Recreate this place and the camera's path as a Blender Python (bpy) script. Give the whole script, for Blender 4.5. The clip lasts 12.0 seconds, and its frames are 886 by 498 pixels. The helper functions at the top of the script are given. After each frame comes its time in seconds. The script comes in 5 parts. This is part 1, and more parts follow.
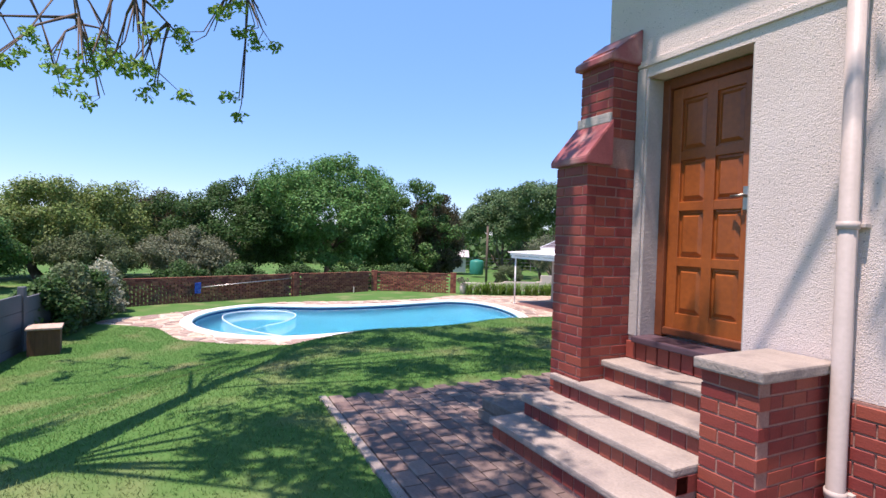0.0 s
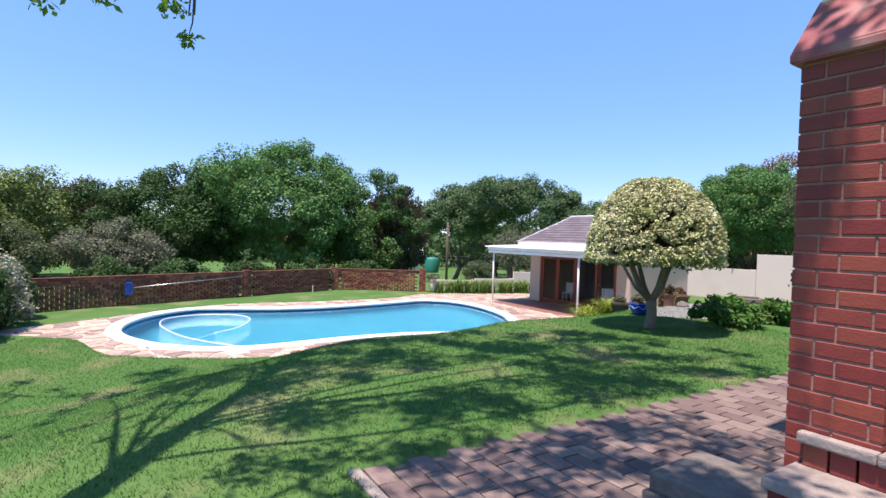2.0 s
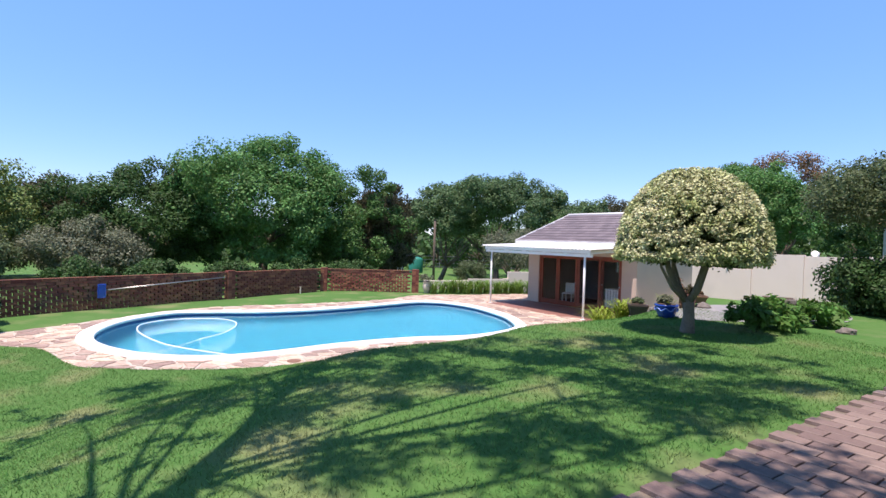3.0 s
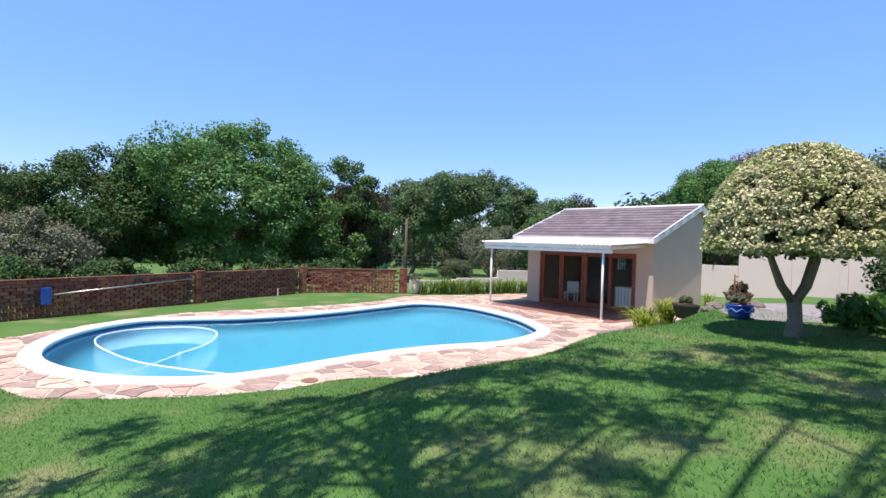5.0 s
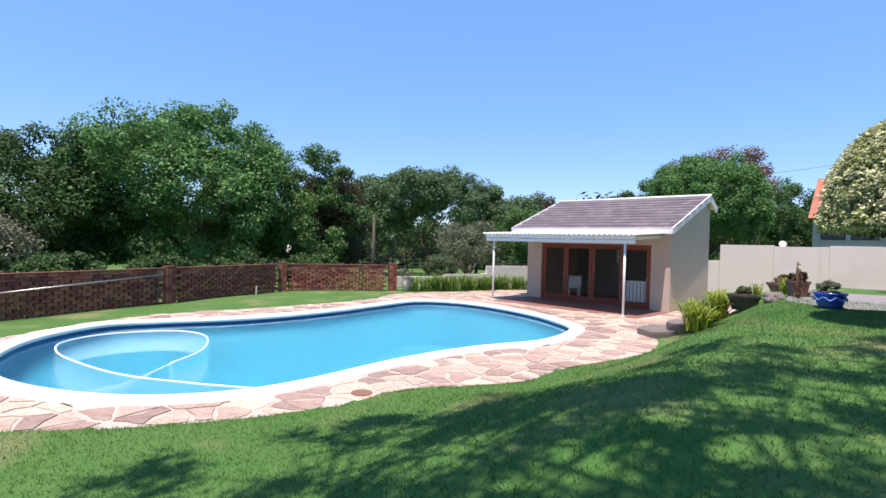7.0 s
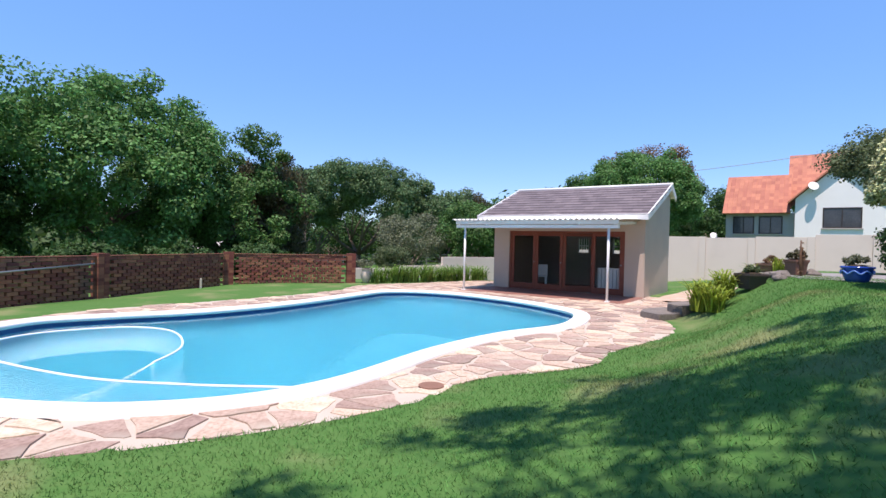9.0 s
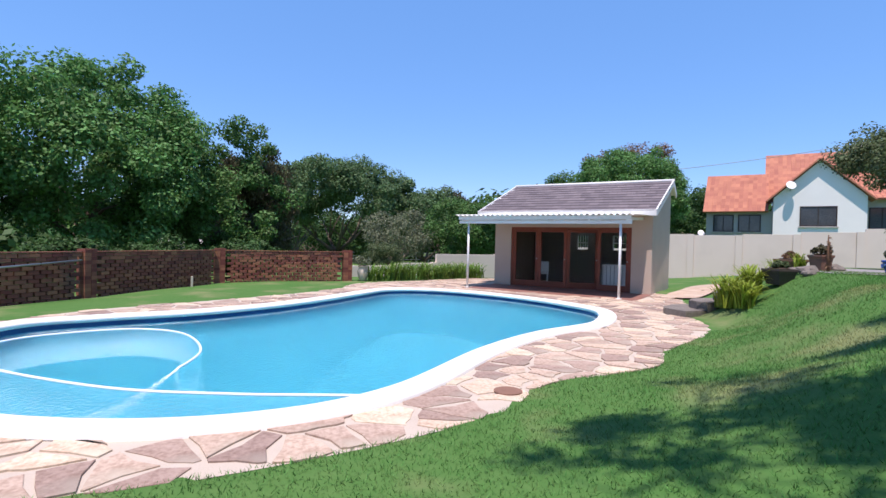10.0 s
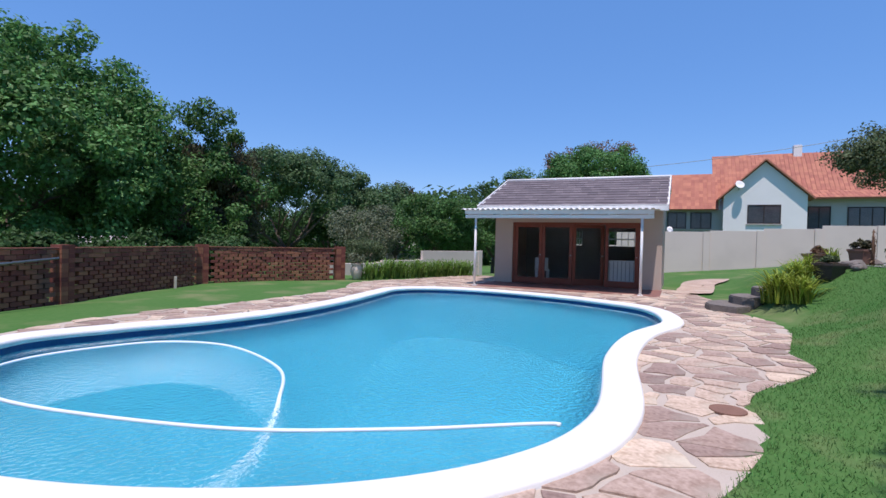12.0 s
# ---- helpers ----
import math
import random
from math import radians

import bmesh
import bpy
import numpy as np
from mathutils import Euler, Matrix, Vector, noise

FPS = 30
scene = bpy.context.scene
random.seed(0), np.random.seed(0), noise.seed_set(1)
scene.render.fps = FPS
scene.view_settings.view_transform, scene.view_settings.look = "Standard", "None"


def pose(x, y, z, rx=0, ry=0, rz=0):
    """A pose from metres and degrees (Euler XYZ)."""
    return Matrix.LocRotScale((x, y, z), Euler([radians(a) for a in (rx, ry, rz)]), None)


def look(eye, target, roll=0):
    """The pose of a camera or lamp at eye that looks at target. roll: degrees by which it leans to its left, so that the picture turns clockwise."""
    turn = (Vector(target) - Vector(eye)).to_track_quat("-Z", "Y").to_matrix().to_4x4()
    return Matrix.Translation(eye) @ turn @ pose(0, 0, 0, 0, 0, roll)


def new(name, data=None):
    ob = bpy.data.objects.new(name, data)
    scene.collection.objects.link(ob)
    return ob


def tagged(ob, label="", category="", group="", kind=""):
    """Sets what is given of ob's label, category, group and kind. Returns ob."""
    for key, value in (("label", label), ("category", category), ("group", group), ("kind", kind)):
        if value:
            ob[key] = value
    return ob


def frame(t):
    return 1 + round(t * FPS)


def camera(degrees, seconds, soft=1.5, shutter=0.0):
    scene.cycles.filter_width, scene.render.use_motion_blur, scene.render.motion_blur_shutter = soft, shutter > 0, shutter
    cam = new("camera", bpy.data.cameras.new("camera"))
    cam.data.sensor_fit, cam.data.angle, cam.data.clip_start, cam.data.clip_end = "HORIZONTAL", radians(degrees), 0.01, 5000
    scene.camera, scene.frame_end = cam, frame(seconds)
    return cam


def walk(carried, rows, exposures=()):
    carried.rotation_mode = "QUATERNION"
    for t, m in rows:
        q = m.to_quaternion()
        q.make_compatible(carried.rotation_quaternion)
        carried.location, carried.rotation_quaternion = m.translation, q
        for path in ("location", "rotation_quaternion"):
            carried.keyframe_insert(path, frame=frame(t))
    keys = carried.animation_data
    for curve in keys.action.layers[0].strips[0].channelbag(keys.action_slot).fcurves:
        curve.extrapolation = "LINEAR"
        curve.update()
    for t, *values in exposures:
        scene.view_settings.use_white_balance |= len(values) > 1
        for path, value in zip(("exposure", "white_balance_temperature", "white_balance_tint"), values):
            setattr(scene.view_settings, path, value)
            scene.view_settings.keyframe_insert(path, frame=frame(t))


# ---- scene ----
cam = camera(81.7, 12.0)
METRES, EYE, TILT, LEAN, TURN = 14.5, 2.93, 0.0, 0.0, 0.0
ROWS = [
    (0.0, 0.0, 0.0, 0.0, 0.04, -1.17, -1.79),
    (0.5, -0.018, 0.0374, -0.007, -1.32, -1.17, -1.8),
    (1.0, -0.0369, 0.0766, -0.0126, -2.74, -1.17, -1.76),
    (1.5, -0.0542, 0.1164, -0.0168, -4.57, -1.14, -1.78),
    (2.0, -0.0721, 0.1543, -0.0187, -5.88, -1.16, -1.78),
    (2.5, -0.0901, 0.1906, -0.0223, -7.23, -1.11, -1.77),
    (3.0, -0.1105, 0.2277, -0.0252, -8.15, -1.06, -1.78),
    (5.0, -0.2011, 0.3691, -0.0394, -13.3, -0.92, -1.66),
    (5.5, -0.2247, 0.4061, -0.0439, -15.12, -0.82, -1.7),
    (6.0, -0.2481, 0.4423, -0.0473, -16.53, -0.8, -1.64),
    (6.5, -0.273, 0.4763, -0.0544, -17.61, -0.79, -1.63),
    (7.0, -0.295, 0.5056, -0.0641, -19.09, -0.7, -1.57),
    (9.0, -0.3881, 0.6258, -0.0955, -28.77, -0.55, -1.48),
    (9.5, -0.4102, 0.6598, -0.1003, -30.5, -0.59, -1.48),
    (10.0, -0.4314, 0.6954, -0.1032, -31.98, -0.6, -1.51),
    (10.5, -0.4515, 0.7324, -0.1068, -33.91, -0.67, -1.5),
    (11.0, -0.4723, 0.7688, -0.1098, -35.71, -0.66, -1.52),
    (11.5, -0.4939, 0.8047, -0.1112, -37.64, -0.69, -1.49),
    (12.0, -0.5176, 0.8428, -0.111, -39.24, -0.71, -1.46),
]
walk(cam, [(t, pose(0, 0, EYE, TILT, LEAN, TURN) @ pose(METRES * x, METRES * y, METRES * z, 90 + pitch, roll, yaw)) for t, x, y, z, yaw, pitch, roll in ROWS],
     exposures=((0.0, 0.65, 6850, 26), (1.5, 0.66, 6850, 25), (2.5, 0.58, 6750, 23), (5.5, 0.54, 6750, 23), (9.5, 0.4, 6600, 21), (10.5, 0.24, 6400, 21), (12.0, -0.06, 6150, 21)))

# ---- world and sun ----
SUN = Vector((-0.22, -0.19, 1.0)).normalized()
world = bpy.data.worlds.new("sky")
scene.world = world
world.use_nodes = True
wn = world.node_tree.nodes
sky = wn.new("ShaderNodeTexSky")
sky.sky_type, sky.sun_disc = "NISHITA", False
sky.sun_elevation = math.asin(SUN.z)
sky.sun_rotation = math.atan2(SUN.x, SUN.y)
sky.air_density, sky.dust_density, sky.ozone_density = 1.0, 0.0, 3.5
tone = wn.new("ShaderNodeHueSaturation")
tone.inputs["Saturation"].default_value = 1.2
world.node_tree.links.new(sky.outputs[0], tone.inputs["Color"])
haze = wn.new("ShaderNodeMix")
haze.data_type = "RGBA"
haze.inputs[0].default_value, haze.inputs[7].default_value = 0.5, (1.1, 2.6, 5.5, 1)
world.node_tree.links.new(tone.outputs[0], haze.inputs[6])
world.node_tree.links.new(haze.outputs[2], wn["Background"].inputs[0])
wn["Background"].inputs[1].default_value = 0.15
sun = new("sun", bpy.data.lights.new("sun", "SUN"))
sun.data.energy, sun.data.angle, sun.data.color = 5.0, radians(0.55), (1.0, 0.93, 0.85)
sun.matrix_world = look(SUN * 50, (0, 0, 0))


# ---- materials ----
def material(name, base, other=None, rough=0.8, scale=4.0, fine=60.0, bump=0.2, mix=0.5, metal=0.0, spread=0.0, translucent=0.0, per_object=False, spec=0.3, depth=0.01, stain=None, pit_shade=0.0):
    """A procedural surface: two colours mixed by noise at two scales, a bump from the fine one, a spread of brightness from piece to piece."""
    m = bpy.data.materials.new(name)
    m.use_nodes = True
    nt = m.node_tree
    n, l = nt.nodes, nt.links
    p = n["Principled BSDF"]
    other = other or tuple(c * 0.7 for c in base)
    co = n.new("ShaderNodeTexCoord")
    big, small = n.new("ShaderNodeTexNoise"), n.new("ShaderNodeTexNoise")
    for t, sc, det in ((big, scale, 3.0), (small, fine, 4.0)):
        t.inputs["Scale"].default_value, t.inputs["Detail"].default_value = sc, det
        l.new(co.outputs["Object"], t.inputs["Vector"])
    add = n.new("ShaderNodeMath")
    add.operation = "ADD"
    l.new(big.outputs[0], add.inputs[0])
    l.new(small.outputs[0], add.inputs[1])
    ramp = n.new("ShaderNodeMapRange")
    ramp.inputs[1].default_value, ramp.inputs[2].default_value = 1.0 - 0.35 * (1.5 - mix), 1.0 + 0.35 * (1.5 - mix)
    l.new(add.outputs[0], ramp.inputs[0])
    mx = n.new("ShaderNodeMix")
    mx.data_type = "RGBA"
    mx.inputs[6].default_value, mx.inputs[7].default_value = (*base, 1), (*other, 1)
    l.new(ramp.outputs[0], mx.inputs[0])
    out = mx.outputs[2]
    if stain:
        t = n.new("ShaderNodeTexNoise")
        t.inputs["Scale"].default_value, t.inputs["Detail"].default_value = stain[3], 5.0
        l.new(co.outputs["Object"], t.inputs["Vector"])
        r = n.new("ShaderNodeMapRange")
        r.inputs[1].default_value, r.inputs[2].default_value = 0.52, 0.7
        l.new(t.outputs[0], r.inputs[0])
        m2 = n.new("ShaderNodeMix")
        m2.data_type = "RGBA"
        m2.inputs[7].default_value = (*stain[:3], 1)
        l.new(r.outputs[0], m2.inputs[0])
        l.new(out, m2.inputs[6])
        out = m2.outputs[2]
    # Small specks of darkened base colour paint the shade inside pits; no relief.
    if pit_shade:
        cell, speck = n.new("ShaderNodeTexVoronoi"), n.new("ShaderNodeMapRange")
        cell.inputs["Scale"].default_value = pit_shade
        l.new(co.outputs["Object"], cell.inputs["Vector"])
        speck.inputs[1].default_value, speck.inputs[2].default_value = 0.13, 0.24
        speck.inputs[3].default_value, speck.inputs[4].default_value = 0.75, 0.0
        l.new(cell.outputs["Distance"], speck.inputs[0])
        thin = n.new("ShaderNodeMath")
        thin.operation = "MULTIPLY"
        gate = n.new("ShaderNodeMath")
        gate.operation, gate.inputs[1].default_value = "GREATER_THAN", 0.5
        l.new(small.outputs[0], gate.inputs[0])
        l.new(speck.outputs[0], thin.inputs[0])
        l.new(gate.outputs[0], thin.inputs[1])
        m3 = n.new("ShaderNodeMix")
        m3.data_type = "RGBA"
        m3.inputs[7].default_value = (*(c * 0.3 for c in base), 1)
        l.new(thin.outputs[0], m3.inputs[0])
        l.new(out, m3.inputs[6])
        out = m3.outputs[2]
    if spread:
        if per_object:
            src = n.new("ShaderNodeObjectInfo").outputs["Random"]
        else:
            src = n.new("ShaderNodeNewGeometry").outputs["Random Per Island"]
        hs = n.new("ShaderNodeHueSaturation")
        r2 = n.new("ShaderNodeMapRange")
        r2.inputs[3].default_value, r2.inputs[4].default_value = 1 - spread, 1 + spread
        l.new(src, r2.inputs[0])
        l.new(r2.outputs[0], hs.inputs["Value"])
        r3 = n.new("ShaderNodeMapRange")
        r3.inputs[3].default_value, r3.inputs[4].default_value = 0.5 - spread * 0.04, 0.5 + spread * 0.04
        l.new(src, r3.inputs[0])
        l.new(r3.outputs[0], hs.inputs["Hue"])
        l.new(out, hs.inputs["Color"])
        out = hs.outputs[0]
    l.new(out, p.inputs["Base Color"])
    p.inputs["Roughness"].default_value, p.inputs["Metallic"].default_value = rough, metal
    p.inputs["Specular IOR Level"].default_value = spec
    if bump:
        b = n.new("ShaderNodeBump")
        b.inputs["Strength"].default_value, b.inputs["Distance"].default_value = bump, depth
        l.new(small.outputs[0], b.inputs["Height"])
        l.new(b.outputs[0], p.inputs["Normal"])
    if translucent:
        tr = n.new("ShaderNodeBsdfTranslucent")
        l.new(out, tr.inputs[0])
        ms = n.new("ShaderNodeMixShader")
        ms.inputs[0].default_value = translucent
        l.new(p.outputs[0], ms.inputs[1])
        l.new(tr.outputs[0], ms.inputs[2])
        l.new(ms.outputs[0], n["Material Output"].inputs[0])
    return m


M_LAWN = material("lawn", (0.05, 0.135, 0.03), (0.085, 0.165, 0.046), 0.95, 0.45, 9, 0.5, 0.5, stain=(0.16, 0.19, 0.08, 0.8), spec=0.1, depth=0.02)
M_BLADE = material("grass_blade", (0.07, 0.205, 0.046), (0.125, 0.235, 0.066), 0.8, 0.45, 2, 0, 0.5, spread=0.35, translucent=0.25, spec=0.15, stain=(0.25, 0.27, 0.11, 0.8))
M_STONE = material("flagstone", (0.50, 0.375, 0.295), (0.30, 0.205, 0.15), 0.85, 2, 30, 0.5, 0.9, spread=0.38, per_object=True, stain=(0.46, 0.39, 0.31, 1.7))
M_STONE_FAR = material("flagstone_far", (0.50, 0.375, 0.295), (0.34, 0.24, 0.18), 0.85, 2, 30, 0.5, 0.8, spread=0.25, stain=(0.46, 0.39, 0.31, 1.7))
M_MORTAR = material("mortar", (0.50, 0.425, 0.35), (0.42, 0.35, 0.285), 0.9, 3, 80, 0.4)
M_COPING = material("coping", (0.80, 0.78, 0.74), (0.72, 0.70, 0.66), 0.6, 1.5, 40, 0.15)
M_TILE = material("pool_tile", (0.012, 0.045, 0.14), (0.02, 0.07, 0.2), 0.25, 6, 30, 0)
# The basin's strong two-tone mottle stands in for light refracted by ripples.
M_BASIN = material("pool_plaster_ripple_mottle", (0.012, 0.195, 0.30), (0.045, 0.33, 0.44), 0.6, 7, 18, 0.0, 1.25)
M_HOSE = material("hose_white", (0.78, 0.82, 0.84), (0.7, 0.75, 0.78), 0.4, 5, 40, 0.1)
M_BRICK = material("red_brick", (0.29, 0.055, 0.040), (0.18, 0.038, 0.030), 0.55, 5, 70, 0.35, spread=0.2, per_object=True, spec=0.4, depth=0.006)
M_BRICKMORTAR = material("brick_mortar", (0.40, 0.24, 0.20), (0.26, 0.13, 0.10), 0.9, 8, 90, 0.4)
M_FBRICK = material("fence_brick", (0.30, 0.105, 0.065), (0.19, 0.07, 0.05), 0.9, 4, 50, 0.4, spread=0.35, per_object=True, stain=(0.12, 0.06, 0.05, 1.2))
M_FBRICK2 = material("fence_brick_joined", (0.30, 0.105, 0.065), (0.19, 0.07, 0.05), 0.9, 4, 50, 0.4, spread=0.35, stain=(0.12, 0.06, 0.05, 1.2))
M_CAP = material("painted_cap", (0.34, 0.10, 0.10), (0.26, 0.08, 0.08), 0.45, 4, 50, 0.2, stain=(0.45, 0.25, 0.22, 2.5))
# The dark in the roughcast's small holes is painted as specks.
M_ROUGHCAST = material("roughcast", (0.72, 0.63, 0.58), (0.64, 0.55, 0.50), 0.95, 2, 130, 0.7, 0.4, depth=0.012, stain=(0.66, 0.57, 0.52, 1.2), pit_shade=38)
M_CEMENT = material("smooth_cement", (0.50, 0.46, 0.42), (0.40, 0.36, 0.33), 0.9, 3, 45, 0.5, depth=0.01)
M_TREAD = material("concrete_tread", (0.36, 0.305, 0.265), (0.25, 0.215, 0.19), 0.9, 4, 50, 0.6, stain=(0.2, 0.17, 0.16, 3.0), depth=0.01)
M_DOOR = material("varnished_wood", (0.38, 0.10, 0.02), (0.24, 0.062, 0.014), 0.35, 3, 25, 0.1, spec=0.5)
M_FRAMEWOOD = material("dark_frame_wood", (0.22, 0.065, 0.025), (0.15, 0.045, 0.02), 0.4, 3, 25, 0.1)
M_PHWOOD = material("red_brown_wood", (0.28, 0.075, 0.042), (0.2, 0.055, 0.032), 0.45, 3, 25, 0.1)
M_METAL = material("dull_metal", (0.45, 0.43, 0.40), (0.35, 0.33, 0.3), 0.35, 8, 60, 0.1, metal=0.9)
M_PIPE = material("painted_pipe", (0.50, 0.43, 0.39), (0.43, 0.37, 0.33), 0.5, 3, 40, 0.1)
M_SILL = material("dark_sill", (0.10, 0.06, 0.075), (0.07, 0.045, 0.055), 0.5, 4, 40, 0.2)
M_PAVER = material("path_paver", (0.21, 0.15, 0.13), (0.15, 0.11, 0.095), 0.9, 4, 40, 0.5, spread=0.25, per_object=True, stain=(0.33, 0.26, 0.22, 2.0))
M_PATHBED = material("path_bed", (0.19, 0.15, 0.12), (0.14, 0.12, 0.09), 0.95, 4, 60, 0.5)
M_PLASTER = material("beige_plaster", (0.56, 0.45, 0.36), (0.52, 0.415, 0.335), 0.9, 1.2, 60, 0.15, stain=(0.50, 0.40, 0.33, 0.6))
M_WALL = material("boundary_plaster", (0.74, 0.62, 0.54), (0.69, 0.575, 0.50), 0.9, 0.8, 50, 0.15, stain=(0.66, 0.55, 0.48, 0.5))
M_WHITE = material("white_paint", (0.80, 0.79, 0.76), (0.74, 0.73, 0.70), 0.5, 2, 40, 0.05)
M_HOUSEWHITE = material("white_house_plaster", (0.86, 0.84, 0.79), (0.81, 0.79, 0.74), 0.9, 1, 40, 0.1)
M_GREYWALL = material("grey_house_plaster", (0.50, 0.47, 0.44), (0.45, 0.42, 0.4), 0.9, 1, 40, 0.1)
M_ROOFTILE = material("slate_tile", (0.17, 0.14, 0.145), (0.12, 0.10, 0.105), 0.75, 3, 30, 0.3, spread=0.22, per_object=True)
M_REDTILE = material("clay_tile", (0.44, 0.17, 0.11), (0.34, 0.13, 0.085), 0.8, 1.5, 20, 0.3, spread=0.15)
M_DARK = material("dark_room", (0.05, 0.04, 0.035), (0.04, 0.03, 0.03), 0.9, 2, 30, 0)
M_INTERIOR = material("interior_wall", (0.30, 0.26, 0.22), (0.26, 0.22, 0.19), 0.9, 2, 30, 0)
M_VERANDA = material("veranda_floor", (0.26, 0.12, 0.09), (0.2, 0.1, 0.08), 0.7, 3, 30, 0.2)
M_BARK = material("bark", (0.16, 0.12, 0.09), (0.09, 0.07, 0.055), 0.95, 5, 30, 0.8, depth=0.02)
M_BARKPALE = material("pale_bark", (0.26, 0.21, 0.16), (0.16, 0.13, 0.10), 0.95, 5, 30, 0.8, depth=0.02)
M_ROCK = material("grey_rock", (0.22, 0.19, 0.165), (0.13, 0.115, 0.10), 0.95, 4, 25, 0.7, depth=0.02)
M_GRAVEL = material("gravel", (0.30, 0.29, 0.28), (0.2, 0.19, 0.185), 0.95, 3, 60, 0.8, depth=0.02)
M_BLUE = material("blue_glaze", (0.015, 0.05, 0.30), (0.02, 0.08, 0.40), 0.15, 6, 20, 0, spec=0.6)
M_BLUELIGHT = material("pale_blue_glaze", (0.12, 0.25, 0.60), (0.10, 0.2, 0.5), 0.2, 6, 20, 0, spec=0.6)
M_TERRACOTTA = material("terracotta", (0.25, 0.13, 0.09), (0.18, 0.1, 0.07), 0.85, 6, 50, 0.3)
M_DARKPOT = material("dark_planter", (0.09, 0.065, 0.055), (0.06, 0.045, 0.04), 0.7, 6, 50, 0.3)
M_URN = material("cream_urn", (0.60, 0.52, 0.42), (0.5, 0.43, 0.35), 0.7, 6, 50, 0.2)
M_SOIL = material("soil", (0.10, 0.07, 0.05), (0.07, 0.05, 0.035), 0.95, 5, 40, 0.6)
M_BOX = material("weathered_timber", (0.2, 0.09, 0.05), (0.13, 0.06, 0.035), 0.8, 4, 40, 0.3)
M_GREYFENCE = material("grey_fence", (0.13, 0.135, 0.15), (0.10, 0.105, 0.115), 0.9, 2, 40, 0.3)
M_TANK = material("green_tank", (0.02, 0.22, 0.16), (0.02, 0.18, 0.13), 0.5, 2, 20, 0)
M_WIRE = material("wire", (0.25, 0.25, 0.25), (0.2, 0.2, 0.2), 0.5, 2, 20, 0)


def leaf_material(name, base, other, spread=0.4, translucent=0.3, scale=0.35):
    return material(name, base, other, 0.6, scale, 1.5, 0, 0.6, spread=spread, translucent=translucent, spec=0.25)


L_BRIGHT = leaf_material("leaf_bright", (0.08, 0.20, 0.05), (0.13, 0.26, 0.075))
L_MID = leaf_material("leaf_mid", (0.06, 0.145, 0.035), (0.10, 0.19, 0.05))
L_DARK = leaf_material("leaf_dark", (0.04, 0.09, 0.024), (0.065, 0.13, 0.034))
L_OLIVE = leaf_material("leaf_olive", (0.09, 0.125, 0.05), (0.125, 0.16, 0.075))
L_GREY = leaf_material("leaf_grey", (0.15, 0.175, 0.10), (0.19, 0.20, 0.125))
L_BROWN = leaf_material("leaf_brown", (0.09, 0.075, 0.04), (0.06, 0.07, 0.03))
L_RUST = leaf_material("leaf_rust", (0.22, 0.12, 0.07), (0.16, 0.11, 0.06))
L_LIME = leaf_material("leaf_lime", (0.15, 0.22, 0.055), (0.20, 0.26, 0.08))
# Paler than L_MID: the haze of distance is put into the leaf colour.
L_FAR = leaf_material("leaf_hazed_green", (0.085, 0.155, 0.06), (0.12, 0.19, 0.08))
L_BROAD = leaf_material("leaf_broad", (0.07, 0.17, 0.03), (0.11, 0.23, 0.05))
L_VARIEGATED = leaf_material("leaf_variegated", (0.34, 0.38, 0.15), (0.62, 0.61, 0.38), 0.55, 0.2, 3)
L_STRAP = leaf_material("leaf_strap", (0.09, 0.19, 0.03), (0.18, 0.27, 0.05), 0.35, 0.3, 1)
L_YELLOW = leaf_material("leaf_yellow", (0.30, 0.34, 0.04), (0.18, 0.27, 0.035), 0.35, 0.3, 1)
L_FLOWER = leaf_material("white_flower", (0.22, 0.25, 0.13), (0.5, 0.5, 0.38), 0.2, 0.2, 1)
L_PINK = leaf_material("pink_flower", (0.5, 0.08, 0.12), (0.4, 0.05, 0.08), 0.2, 0.2, 1)


def glass_material(name, tint, rough=0.0, ior=1.45, ripple=0.0):
    m = bpy.data.materials.new(name)
    m.use_nodes = True
    n, l = m.node_tree.nodes, m.node_tree.links
    p = n["Principled BSDF"]
    p.inputs["Base Color"].default_value = (*tint, 1)
    p.inputs["Transmission Weight"].default_value = 1.0
    p.inputs["Roughness"].default_value, p.inputs["IOR"].default_value = rough, ior
    if ripple:
        t = n.new("ShaderNodeTexNoise")
        t.inputs["Scale"].default_value, t.inputs["Detail"].default_value = 20.0, 3.0
        co = n.new("ShaderNodeTexCoord")
        l.new(co.outputs["Object"], t.inputs["Vector"])
        b = n.new("ShaderNodeBump")
        b.inputs["Strength"].default_value, b.inputs["Distance"].default_value = ripple, 0.03
        l.new(t.outputs[0], b.inputs["Height"])
        l.new(b.outputs[0], p.inputs["Normal"])
    return m


M_WATER = glass_material("water", (0.80, 0.95, 1.0), 0.0, 1.33, 0.8)
M_GLASS = glass_material("window_glass", (0.9, 0.93, 0.93), 0.0, 1.15)


# ---- building helpers ----
def put(ob, parent=None, m=None):
    if parent is not None:
        ob.parent = parent
    if m is not None:
        ob.matrix_basis = m
    return ob


def mesh_of(bm, name, mat, smooth=False):
    me = bpy.data.meshes.new(name)
    bm.normal_update()
    bm.to_mesh(me)
    bm.free()
    me.materials.append(mat)
    if smooth:
        me.shade_smooth()
    return me


def part(name, bm, mat, parent=None, label="", smooth=False, m=None):
    """One mesh object under a thing or a part."""
    ob = put(new(name, mesh_of(bm, name, mat, smooth)), parent, m)
    return tagged(ob, label) if label else ob


